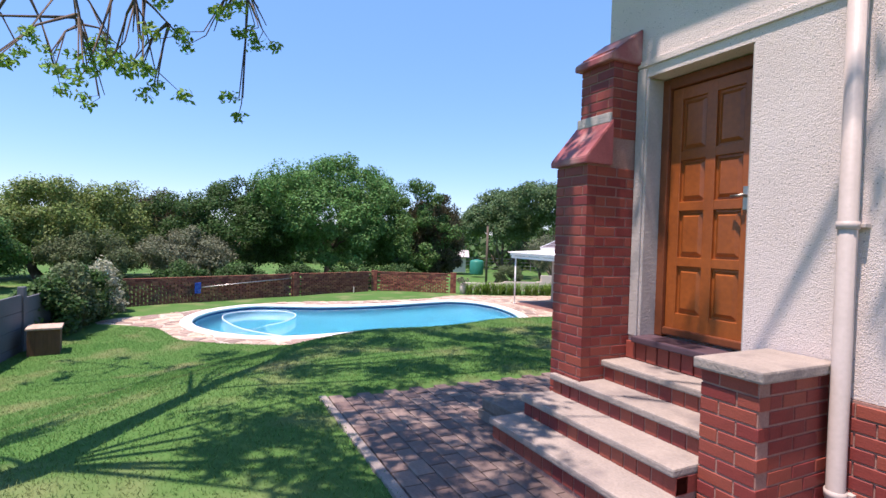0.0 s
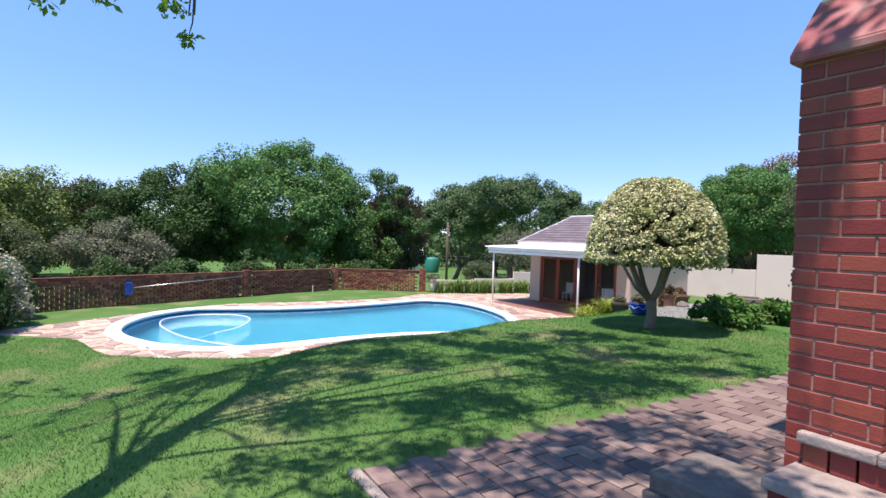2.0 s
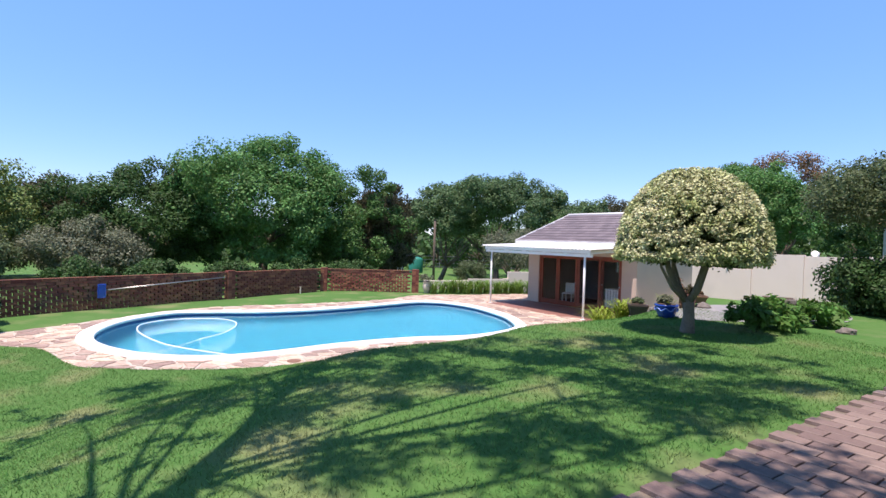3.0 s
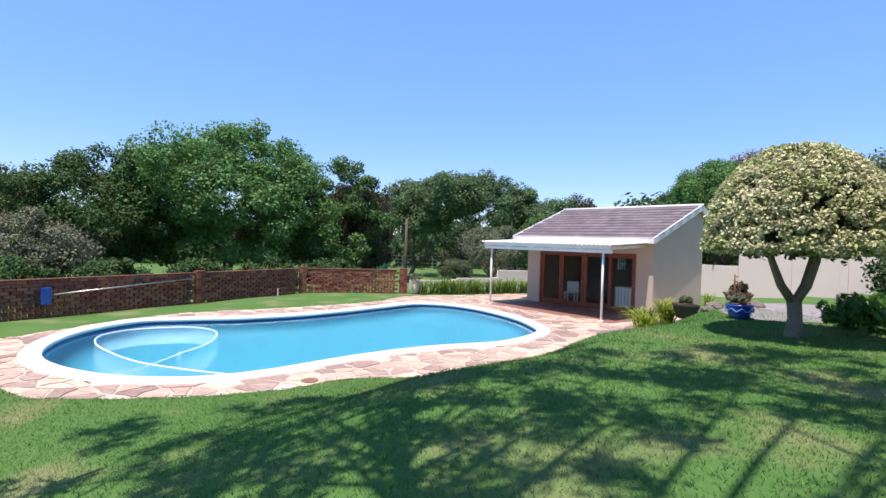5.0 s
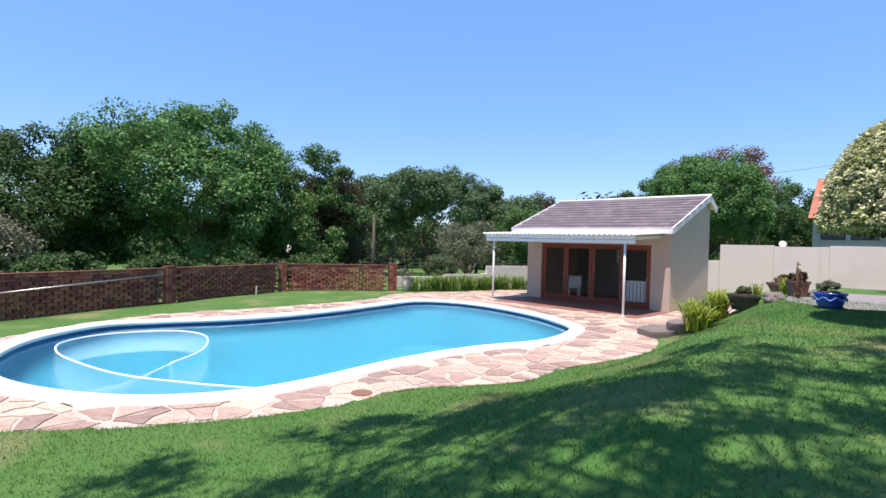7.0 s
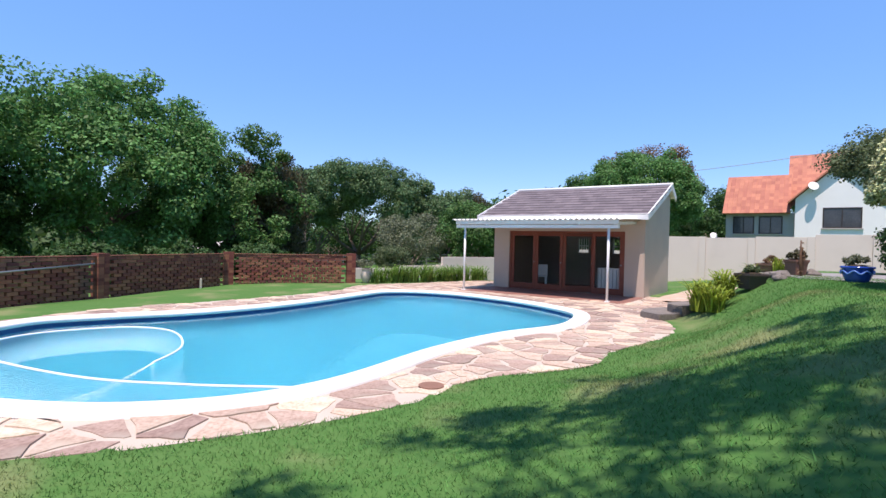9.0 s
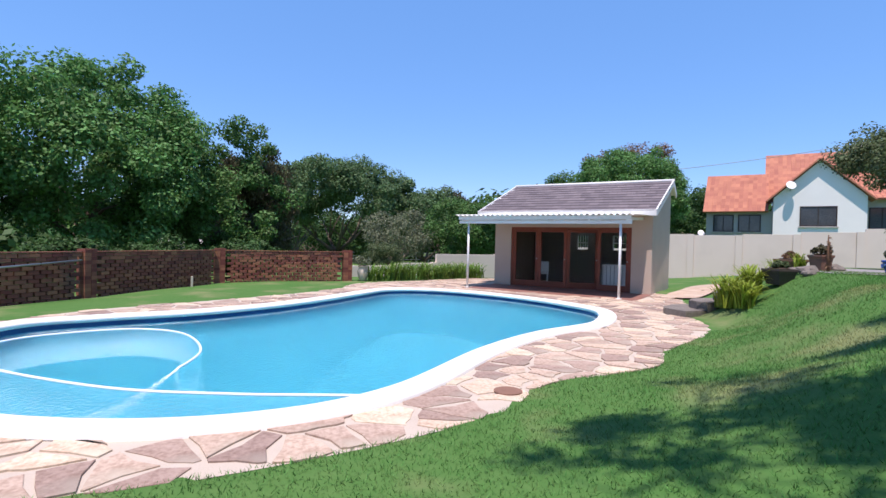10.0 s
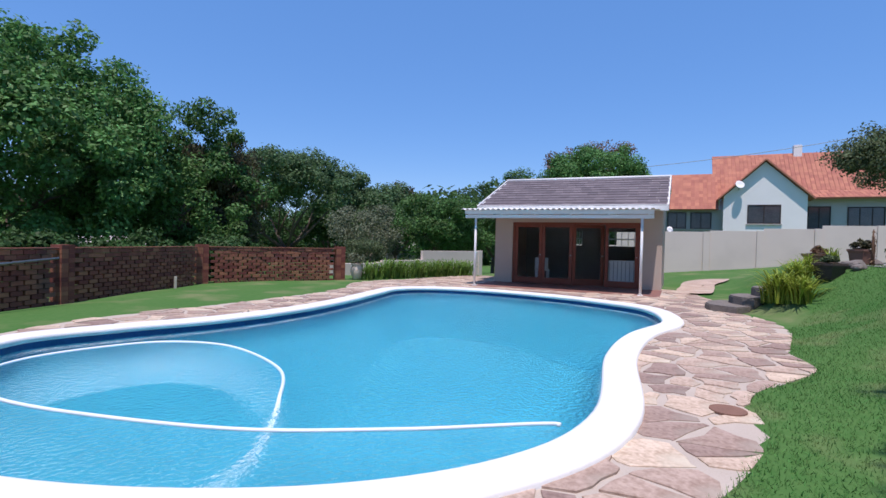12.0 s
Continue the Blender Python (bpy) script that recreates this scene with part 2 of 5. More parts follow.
def raw(name, verts, faces, mat, parent=None, smooth=False):
    me = bpy.data.meshes.new(name)
    me.from_pydata(verts, [], faces)
    me.materials.append(mat)
    if smooth:
        me.shade_smooth()
    return put(new(name, me), parent)


def thing(name, m, label, category, group="", kind=""):
    ob = new(name)
    ob.empty_display_size = 0.1
    ob.matrix_basis = m
    return tagged(ob, label, category, group, kind)


def box(bm, x0, x1, y0, y1, z0, z1, bevel=0.0, m=None):
    """An axis-aligned block between two corners, with an optional bevel."""
    c = Matrix.Translation(((x0 + x1) / 2, (y0 + y1) / 2, (z0 + z1) / 2)) @ Matrix.Diagonal((x1 - x0, y1 - y0, z1 - z0, 1))
    if m is not None:
        c = m @ c
    r = bmesh.ops.create_cube(bm, size=1, matrix=c)
    if bevel:
        es = list({e for v in r["verts"] for e in v.link_edges})
        bmesh.ops.bevel(bm, geom=es, offset=bevel, segments=2, affect="EDGES", profile=0.6)
    return bm


def block(x0, x1, y0, y1, z0, z1, bevel=0.0, m=None):
    return box(bmesh.new(), x0, x1, y0, y1, z0, z1, bevel, m)


def tube(bm, pts, radii, seg=8, closed=True):
    """A tapering tube along points."""
    pts = [Vector(p) for p in pts]
    if not hasattr(radii, "__len__"):
        radii = [radii] * len(pts)
    rings, side = [], None
    for i, p in enumerate(pts):
        t = (pts[min(i + 1, len(pts) - 1)] - pts[max(i - 1, 0)]).normalized()
        if side is None:
            side = t.orthogonal().normalized()
        side = (side - t * side.dot(t)).normalized()
        up = t.cross(side)
        rings.append([bm.verts.new(p + (side * math.cos(2 * math.pi * k / seg) + up * math.sin(2 * math.pi * k / seg)) * radii[i]) for k in range(seg)])
    for a, b in zip(rings, rings[1:]):
        for k in range(seg):
            bm.faces.new((a[k], a[(k + 1) % seg], b[(k + 1) % seg], b[k]))
    if closed:
        bm.faces.new(rings[0][::-1])
        bm.faces.new(rings[-1])
    return bm


def lathe(bm, profile, seg=24):
    """A turned body from (radius, height) pairs."""
    rings = [[bm.verts.new((r * math.cos(2 * math.pi * k / seg), r * math.sin(2 * math.pi * k / seg), z)) for k in range(seg)] for r, z in profile]
    for a, b in zip(rings, rings[1:]):
        for k in range(seg):
            bm.faces.new((a[k], a[(k + 1) % seg], b[(k + 1) % seg], b[k]))
    bm.faces.new(rings[0][::-1])
    bm.faces.new(rings[-1])
    return bm


def smooth_loop(points, per=8):
    """A closed smooth line through the given corners."""
    out, n = [], len(points)
    for i in range(n):
        p0, p1, p2, p3 = (np.array(points[(i + k) % n], float) for k in (-1, 0, 1, 2))
        for k in range(per):
            t = k / per
            out.append(0.5 * (2 * p1 + (p2 - p0) * t + (2 * p0 - 5 * p1 + 4 * p2 - p3) * t * t + (3 * p1 - p0 - 3 * p2 + p3) * t ** 3))
    return np.array(out)


def inset(loop, d):
    """The loop moved inwards by d (loops run counter-clockwise)."""
    t = np.roll(loop, -1, 0) - np.roll(loop, 1, 0)
    t /= np.linalg.norm(t, axis=1)[:, None]
    return loop + np.stack([-t[:, 1], t[:, 0]], 1) * d


def inside(px, py, loop):
    px, py = np.asarray(px, float), np.asarray(py, float)
    r = np.zeros(px.shape, bool)
    for (x0, y0), (x1, y1) in zip(loop, np.roll(loop, -1, 0)):
        c = (y0 > py) != (y1 > py)
        r ^= c & (px < (x1 - x0) * (py - y0) / (y1 - y0 + 1e-12) + x0)
    return r


def away(px, py, loop):
    """Distance to the loop's line."""
    best = np.full(np.shape(px), 1e9)
    for a, b in zip(loop, np.roll(loop, -1, 0)):
        d = b - a
        t = np.clip(((px - a[0]) * d[0] + (py - a[1]) * d[1]) / (d @ d + 1e-12), 0, 1)
        best = np.minimum(best, np.hypot(px - a[0] - t * d[0], py - a[1] - t * d[1]))
    return best


def step(lo, hi, v):
    t = np.clip((np.asarray(v, float) - lo) / (hi - lo), 0, 1)
    return t * t * (3 - 2 * t)


# ---- plan ----
AXIS = -63.8
HOUSE = pose(1.05, 4.6, 0, 0, 0, AXIS)
LODGE = pose(5.57, 19.64, 0, 0, 0, AXIS)
UX, UY = math.cos(radians(AXIS)), math.sin(radians(AXIS))


def local(x, y, origin):
    dx, dy = np.asarray(x, float) - origin[0], np.asarray(y, float) - origin[1]
    return dx * UX + dy * UY, -dx * UY + dy * UX


POOL = smooth_loop([(2.95, 17.7), (3.3, 19.2), (3.2, 20.8), (2.6, 22.7), (1.6, 23.9), (0.35, 24.15), (-0.8, 23.4), (-2.2, 22.35), (-3.6, 21.5), (-5.1, 20.95), (-6.5, 20.8), (-7.75, 20.45),
                    (-8.55, 19.0), (-8.6, 17.25), (-8.0, 15.7), (-6.7, 14.5), (-5.3, 14.0), (-3.9, 14.22), (-2.0, 15.35), (-0.4, 16.02), (1.4, 16.43)])
PAVING = smooth_loop([(4.3, 16.75), (5.6, 17.6), (7.0, 18.6), (8.4, 20.2), (8.0, 25.5), (6.6, 27.7), (3.5, 27.1), (0.7, 26.5), (-1.1, 24.5), (-4.4, 22.8), (-6.4, 22.0), (-7.8, 20.9), (-8.7, 19.5), (-9.8, 17.6),
                      (-10.5, 16.7), (-10.6, 15.6), (-9.6, 15.45), (-8.4, 15.1), (-7.3, 13.95), (-6.6, 13.5), (-5.0, 13.35), (-3.5, 13.5), (-2.4, 14.0), (-0.75, 13.95), (0.3, 14.5), (2.75, 15.3)])


def ground_height(x, y):
    x, y = np.asarray(x, float), np.asarray(y, float)
    a, b = local(x, y, (5.57, 19.64))
    ha, hb = local(x, y, (1.05, 4.6))
    d = np.where(inside(x, y, PAVING), 0, away(x, y, PAVING))
    plateau = step(-8, -2, x + 0.25 * (5 - y))
    bank = step(0, 1, d / (3.9 - 1.5 * step(-2, 3, x)))
    south = (1.06 + 0.14 * step(10, 6, y)) * plateau * bank * step(0.2, 2.2, a - 2.2 * step(-3, 1, b))
    east = np.clip(0.1 * a - 0.1, -0.4, 0.9) + 1.9 * step(18, 30, b) * step(-3, 3, a)
    h = south + (east - south) * step(3, 10, b) * step(0, 1, d / 2)
    h = h - 2.4 * step(30, 62, y) * step(14, -4, a) + 0.02 * np.sin(x * 1.3 + 1) * np.sin(y * 1.1) * step(0, 2, d)
    path = (ha > -1.78) & (hb > -1.7) & (ha < 9) & (hb < 9)
    h = np.where(path, 1.16, h)
    sunk = -0.006 - 0.05 * step(0.12, 0.4, away(x, y, PAVING))
    return np.where(d <= 0, sunk, h + 0.01)


def ground_at(x, y):
    return float(ground_height(np.array([x]), np.array([y]))[0])


# ---- ground ----
def axis_steps(lo, hi, fine, far):
    left = [lo - g for g in np.geomspace(0.4, far, 26)][::-1]
    right = [hi + g for g in np.geomspace(0.4, far, 26)]
    return np.array(left + list(np.arange(lo, hi + 1e-6, fine)) + right)


def build_ground():
    xs, ys = axis_steps(-17, 15, 0.2, 1500), axis_steps(-6, 31, 0.2, 1500)
    gx, gy = np.meshgrid(xs, ys)
    z = ground_height(gx.ravel(), gy.ravel())
    cx, cy = np.meshgrid((xs[1:] + xs[:-1]) / 2, (ys[1:] + ys[:-1]) / 2)
    hole = inside(cx.ravel(), cy.ravel(), inset(POOL, 0.2))
    nx = len(xs)
    faces = []
    for k in np.nonzero(~hole)[0]:
        j, i = divmod(int(k), nx - 1)
        v = j * nx + i
        faces.append((v, v + 1, v + 1 + nx, v + nx))
    ob = raw("ground", np.stack([gx.ravel(), gy.ravel(), z], 1).tolist(), faces, M_LAWN, smooth=True)
    tagged(ob, "green mown lawn with a bank down to the pool", "lawn", kind="structure")


build_ground()


# ---- pool ----
def loft(name, loops, mat, parent, smooth=True, cap=False):
    """Bands of faces between rings of (points, height)."""
    n = len(loops[0][0])
    verts = [(float(p[0]), float(p[1]), float(z)) for pts, z in loops for p in pts]
    faces = [(k * n + i, k * n + (i + 1) % n, (k + 1) * n + (i + 1) % n, (k + 1) * n + i) for k in range(len(loops) - 1) for i in range(n)]
    if cap:
        faces.append(tuple(range((len(loops) - 1) * n, len(loops) * n)))
    return raw(name, verts, faces, mat, parent, smooth)


INNER = inset(POOL, 0.36)


def build_pool():
    pool = thing("swimming_pool", Matrix(), "kidney-shaped swimming pool with clear blue water and white coping", "swimming pool")
    o, i = POOL, INNER
    loft("coping", [(o, -0.06), (o, 0.03), (inset(o, 0.02), 0.05), (inset(o, 0.18), 0.055), (inset(o, 0.33), 0.05), (i, 0.035), (i, -0.03), (inset(o, 0.30), -0.035)], M_COPING, pool)
    loft("tile_band", [(inset(o, 0.34), -0.02), (inset(o, 0.34), -0.17)], M_TILE, pool)
    loft("basin", [(inset(o, 0.34), -0.17), (inset(o, 0.38), -0.9), (inset(o, 0.6), -1.25), (inset(o, 0.95), -1.4)], M_BASIN, pool, cap=True)
    loft("ledge_line", [(inset(o, 0.35), -0.30), (inset(o, 0.375), -0.305), (inset(o, 0.375), -0.325)], M_HOSE, pool)
    water = loft("water_surface", [(inset(o, 0.335), -0.10)], M_WATER, pool, cap=True)
    water.visible_shadow = False
    return pool


build_pool()


def build_hose():
    pts = smooth_loop([(-4.24, 14.73), (-5.28, 15.37), (-6.29, 16.09), (-7.26, 17.25), (-7.74, 18.1), (-7.89, 18.87), (-7.5, 19.55), (-6.77, 19.84), (-6.0, 19.79), (-5.42, 19.07), (-5.34, 17.66), (-5.78, 16.55), (-6.19, 15.92), (-6.67, 15.39)], 10)[:-10]
    bm = bmesh.new()
    n = len(pts)
    tube(bm, [(p[0], p[1], -0.096 if k < 108 else -0.096 - (k - 108) * 0.03) for k, p in enumerate(pts)], 0.018, 8)
    tagged(part("pool_hose", bm, M_HOSE, smooth=True), "white ribbed pool cleaner hose floating on the water", "pool hose")


build_hose()


# ---- garden house beside the pool ----
def build_lodge():
    t = thing("pool_house", LODGE, "small beige plastered pool house with a dark tiled roof", "pool house")
    x0, x1, y0, y1 = -4.95, 0.47, 2.2, 5.75
    w = bmesh.new()
    box(w, x0, -4.32, y0, y0 + 0.2, -0.1, 2.62)
    box(w, -0.15, x1, y0, y0 + 0.2, -0.1, 2.62)
    box(w, -4.32, -0.15, y0, y0 + 0.2, 2.1, 2.62)
    part("front_wall", w, M_PLASTER, t)

    def gable(name, xa, xb):
        bm = bmesh.new()
        prof = [(y0 + 0.2, -0.1), (y1, -0.1), (y1, 3.55), (5.3, 3.72), (y0 + 0.2, 2.6)]
        lo = [bm.verts.new((xa, y, z)) for y, z in prof]
        hi = [bm.verts.new((xb, y, z)) for y, z in prof]
        bm.faces.new(lo)
        bm.faces.new(hi[::-1])
        for k in range(5):
            bm.faces.new((lo[k], hi[k], hi[(k + 1) % 5], lo[(k + 1) % 5]))
        bmesh.ops.recalc_face_normals(bm, faces=bm.faces)
        part(name, bm, M_PLASTER, t)

    gable("side_wall", x1 - 0.2, x1)
    gable("side_wall", x0, x0 + 0.2)
    bw = bmesh.new()
    for xa, xb, za, zb in ((x0 + 0.2, x1 - 0.2, -0.1, 1.35), (x0 + 0.2, x1 - 0.2, 1.9, 3.5), (x0 + 0.2, -2.95, 1.35, 1.9), (-2.5, -1.55, 1.35, 1.9), (-0.55, x1 - 0.2, 1.35, 1.9)):
        box(bw, xa, xb, y1 - 0.2, y1, za, zb)
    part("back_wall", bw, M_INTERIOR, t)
    for xa, xb in ((-2.95, -2.5), (-1.55, -0.55)):
        f = bmesh.new()
        for k in range(5):
            u = xa + 0.02 + (xb - xa - 0.06) * k / 4
            box(f, u, u + 0.02, y1 - 0.12, y1 - 0.09, 1.35, 1.9)
        box(f, xa, xb, y1 - 0.085, y1 - 0.06, 1.6, 1.64)
        part("window_bars", f, M_WHITE, t)
    part("inner_floor", block(x0 + 0.2, x1 - 0.2, y0 + 0.2, y1 - 0.2, -0.1, 0.02), M_VERANDA, t)
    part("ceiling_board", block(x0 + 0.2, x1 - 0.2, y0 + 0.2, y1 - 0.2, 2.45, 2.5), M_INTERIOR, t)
    # roof deck, boards and tiles
    slope = math.atan2(1.28, 3.35)
    deck = bmesh.new()
    front = pose(0, 1.95, 2.58, math.degrees(slope))
    length = math.hypot(1.28, 3.35)
    box(deck, -5.5, 0.58, 0, length, 0, 0.05, m=front)
    back = pose(0, 5.3, 3.86, -28)
    box(deck, -5.5, 0.58, 0, 0.85, 0, 0.05, m=back)
    part("roof_deck", deck, M_WHITE, t)
    part("fascia", block(-5.55, 0.62, 1.9, 1.945, 2.46, 2.66, 0.006), M_WHITE, t, "white fascia board")
    for xa in (-5.56, 0.59):
        part("barge_board", block(xa, xa + 0.04, -0.03, length, -0.12, 0.09, 0.006, front), M_WHITE, t, "white barge board")
        part("barge_board", block(xa, xa + 0.04, 0.0, 0.85, -0.12, 0.09, 0.006, back), M_WHITE, t)
    ridge = bmesh.new()
    tube(ridge, [(-5.56, 5.3, 3.93), (0.64, 5.3, 3.93)], 0.06, 10)
    part("ridge_cap", ridge, M_WHITE, t, "pale ridge capping", smooth=True)
    tile_mesh = mesh_of(block(-0.158, 0.158, 0, 0.36, 0, 0.022, 0.004), "roof_tile", M_ROOFTILE)
    rows, cols = 11, 19
    for r in range(rows):
        for c in range(cols):
            x = -5.36 + c * 0.3205 + (0.08 if r % 2 else 0)
            if x > 0.5:
                continue
            put(new("roof_tile", tile_mesh), t, front @ pose(x, r * 0.325 - 0.03, 0.055, -3.2 + random.uniform(-0.4, 0.4), 0, random.uniform(-0.4, 0.4)))
    part("rear_roofing", block(-5.5, 0.58, 0.02, 0.85, 0.05, 0.08, 0, back), M_ROOFTILE, t)
    # glazed doors
    bays = [(-4.32, -3.30), (-3.30, -2.28), (-2.28, -1.24), (-1.24, -0.15)]
    part("door_frame", box(box(box(bmesh.new(), -4.32, -4.25, 2.24, 2.36, 0, 2.1), -0.22, -0.15, 2.24, 2.36, 0, 2.1), -4.25, -0.22, 2.24, 2.36, 2.03, 2.1), M_PHWOOD, t, "red-brown wooden frame")
    for k, (a, b) in enumerate(bays):
        a, b = max(a, -4.25) + 0.003, min(b, -0.22) - 0.003
        leaf = bmesh.new()
        for u, v, lo, hi in ((a, a + 0.1, 0.02, 2.03), (b - 0.1, b, 0.02, 2.03), (a + 0.1, b - 0.1, 0.02, 0.22), (a + 0.1, b - 0.1, 1.93, 2.03)):
            box(leaf, u, v, 2.27, 2.32, lo, hi, 0.005)
        m = Matrix()
        if k == 2:
            m = Matrix.Translation((a, 2.3, 0)) @ pose(0, 0, 0, 0, 0, 24) @ Matrix.Translation((-a, -2.3, 0))
        d = part("glazed_door", leaf, M_PHWOOD, t, "red-brown wooden glazed door", m=m)
        g = part("pane", block(a + 0.1, b - 0.1, 2.29, 2.296, 0.22, 1.93), M_GLASS, d)
        g.visible_shadow = False
        part("handle", block(b - 0.075, b - 0.03, 2.22, 2.27, 0.98, 1.02, 0.01), M_METAL, d, "metal handle")
    cabinet = thing("storage_chest", LODGE @ pose(-0.72, 2.75, 0.02), "white storage chest with slatted front inside the pool house", "chest")
    part("body", block(-0.42, 0.42, -0.2, 0.25, 0, 0.86, 0.01), M_WHITE, cabinet)
    for k in range(7):
        part("slat", block(-0.4 + k * 0.125, -0.385 + k * 0.125, -0.215, -0.201, 0.2, 0.82), M_WIRE, cabinet)
    chair = thing("plastic_chair", LODGE @ pose(-3.5, 3.2, 0.02, 0, 0, 20), "white plastic chair inside the pool house", "chair")
    part("seat", block(-0.24, 0.24, -0.24, 0.24, 0.4, 0.44, 0.015), M_WHITE, chair)
    part("backrest", block(-0.24, 0.24, 0.21, 0.25, 0.445, 0.85, 0.015), M_WHITE, chair)
    for lx in (-0.2, 0.2):
        for ly in (-0.2, 0.2):
            part("leg", block(lx - 0.025, lx + 0.025, ly - 0.025, ly + 0.025, 0, 0.398, 0.006), M_WHITE, chair)
    part("veranda_slab", block(-5.0, 0.5, -0.12, 2.2, -0.06, 0.012, 0.004), M_VERANDA, t, "red-brown veranda floor")

    # awning
    for x in (0.0, -4.86):
        post = tube(bmesh.new(), [(x, 0, 0), (x, 0, 2.13)], 0.036, 10)
        part("post", post, M_WHITE, t, "slim white steel post", smooth=True)
        part("post_foot", block(x - 0.07, x + 0.07, -0.07, 0.07, 0.0, 0.025, 0.004), M_WHITE, t)
    part("front_beam", block(-5.2, 0.3, -0.04, 0.04, 2.12, 2.22, 0.006), M_WHITE, t)
    part("gutter_board", block(-5.2, 0.3, -0.09, -0.05, 2.24, 2.36, 0.006), M_WHITE, t)
    for k in range(6):
        x = -5.1 + k * 1.05
        part("rafter", block(x, x + 0.05, -0.05, 2.2, 0, 0.09, 0.004, pose(0, 0, 2.22, 3.0)), M_WHITE, t)
    n = 34 * 8
    verts, faces = [], []
    for i in range(n + 1):
        x = -5.28 + 5.68 * i / n
        h = 0.022 * math.sin(2 * math.pi * i / 8)
        verts += [(x, -0.2, 2.385 + h), (x, 2.18, 2.50 + h), (x, -0.2, 2.379 + h), (x, 2.18, 2.494 + h)]
    for i in range(n):
        p, q = 4 * i, 4 * i + 4
        faces += [(p, q, q + 1, p + 1), (p + 2, p + 3, q + 3, q + 2), (p, p + 2, q + 2, q), (p + 1, q + 1, q + 3, p + 3)]
    tagged(raw("awning_sheet", verts, faces, M_WHITE, t, True), "white corrugated awning sheet")
    return t


build_lodge()


# ---- trees and plants ----
def leaf_cloud(name, centres, radii, per, size, mat, parent=None, flat=0.55, rng=None, long=1.7, droop=0.0, shell=0.45):
    """Many small pointed leaves round clump centres, as one mesh."""
    rng = rng or np.random.default_rng(1)
    centres, radii = np.asarray(centres, float), np.asarray(radii, float)
    n = len(centres) * per
    c, r = np.repeat(centres, per, 0), np.repeat(radii, per)
    v = rng.normal(size=(n, 3))
    v /= np.linalg.norm(v, axis=1)[:, None]
    rad = r * (shell + (1 - shell) * rng.random(n) ** 0.6) * (0.8 + 0.4 * rng.random(n))
    p = c + v * rad[:, None] * np.array([1, 1, flat + 0.2])
    nrm = v * 0.7 + rng.normal(size=(n, 3)) * 0.55 + np.array([0, 0, 0.5])
    nrm /= np.linalg.norm(nrm, axis=1)[:, None]
    t = np.cross(nrm, rng.normal(size=(n, 3)))
    t[:, 2] -= droop
    t /= np.linalg.norm(t, axis=1)[:, None] + 1e-9
    s = np.cross(nrm, t)
    ln = size * (0.6 + 0.8 * rng.random(n))[:, None]
    w = ln / long * 0.5
    quad = np.stack([p - t * ln * 0.5, p + s * w, p + t * ln * 0.5, p - s * w], 1).reshape(-1, 3)
    me = bpy.data.meshes.new(name)
    me.vertices.add(4 * n)
    me.vertices.foreach_set("co", quad.ravel())
    me.loops.add(4 * n)
    me.loops.foreach_set("vertex_index", np.arange(4 * n))
    me.polygons.add(n)
    me.polygons.foreach_set("loop_start", np.arange(0, 4 * n, 4))
    me.update()
    me.materials.append(mat)
    return put(new(name, me), parent)


def crown_clumps(rng, centre, radii, count, lump=0.25, low=-0.7):
    """Clump centres over an uneven ellipsoid."""
    v = rng.normal(size=(count * 3, 3))
    v /= np.linalg.norm(v, axis=1)[:, None]
    v = v[v[:, 2] > low][:count]
    k = len(v)
    wave = 1 + lump * np.sin(v[:, 0] * 4.1 + centre[0]) * np.sin(v[:, 1] * 3.7 + centre[1] + v[:, 2] * 3)
    f = (0.55 + 0.45 * rng.random(k) ** 0.5) * wave
    return np.array(centre) + v * f[:, None] * np.array(radii)


def limbs(bm, rng, base, height, spread, r0, forks=5, seg=8):
    """A trunk that forks into limbs; returns the limb ends."""
    ends = []
    base = Vector(base)
    fork = base + Vector((rng.normal() * 0.06 * height, rng.normal() * 0.06 * height, height * 0.35))
    tube(bm, [base + Vector((0, 0, -0.2)), base + Vector((0, 0, 0.1)), base.lerp(fork, 0.5) + Vector((rng.normal() * 0.05, rng.normal() * 0.05, 0)), fork], [r0 * 1.35, r0 * 1.1, r0 * 0.9, r0 * 0.8], seg)
    for k in range(forks):
        a = 2 * math.pi * (k + rng.random() * 0.6) / forks
        end = fork + Vector((math.cos(a) * spread * (0.6 + 0.4 * rng.random()), math.sin(a) * spread * (0.6 + 0.4 * rng.random()), height * (0.4 + 0.25 * rng.random())))
        mid = fork.lerp(end, 0.45) + Vector((0, 0, -0.06 * height + rng.normal() * 0.02 * height))
        tube(bm, [fork - Vector((0, 0, r0 * 0.4)), mid, end], [r0 * 0.55, r0 * 0.35, r0 * 0.12], seg)
        ends.append(end)
        for s in range(2):
            e2 = mid + Vector((rng.normal() * spread * 0.35, rng.normal() * spread * 0.35, height * 0.25 * (0.5 + rng.random())))
            tube(bm, [mid, mid.lerp(e2, 0.5) + Vector((0, 0, 0.03 * height)), e2], [r0 * 0.28, r0 * 0.18, r0 * 0.06], 6)
            ends.append(e2)
    return ends


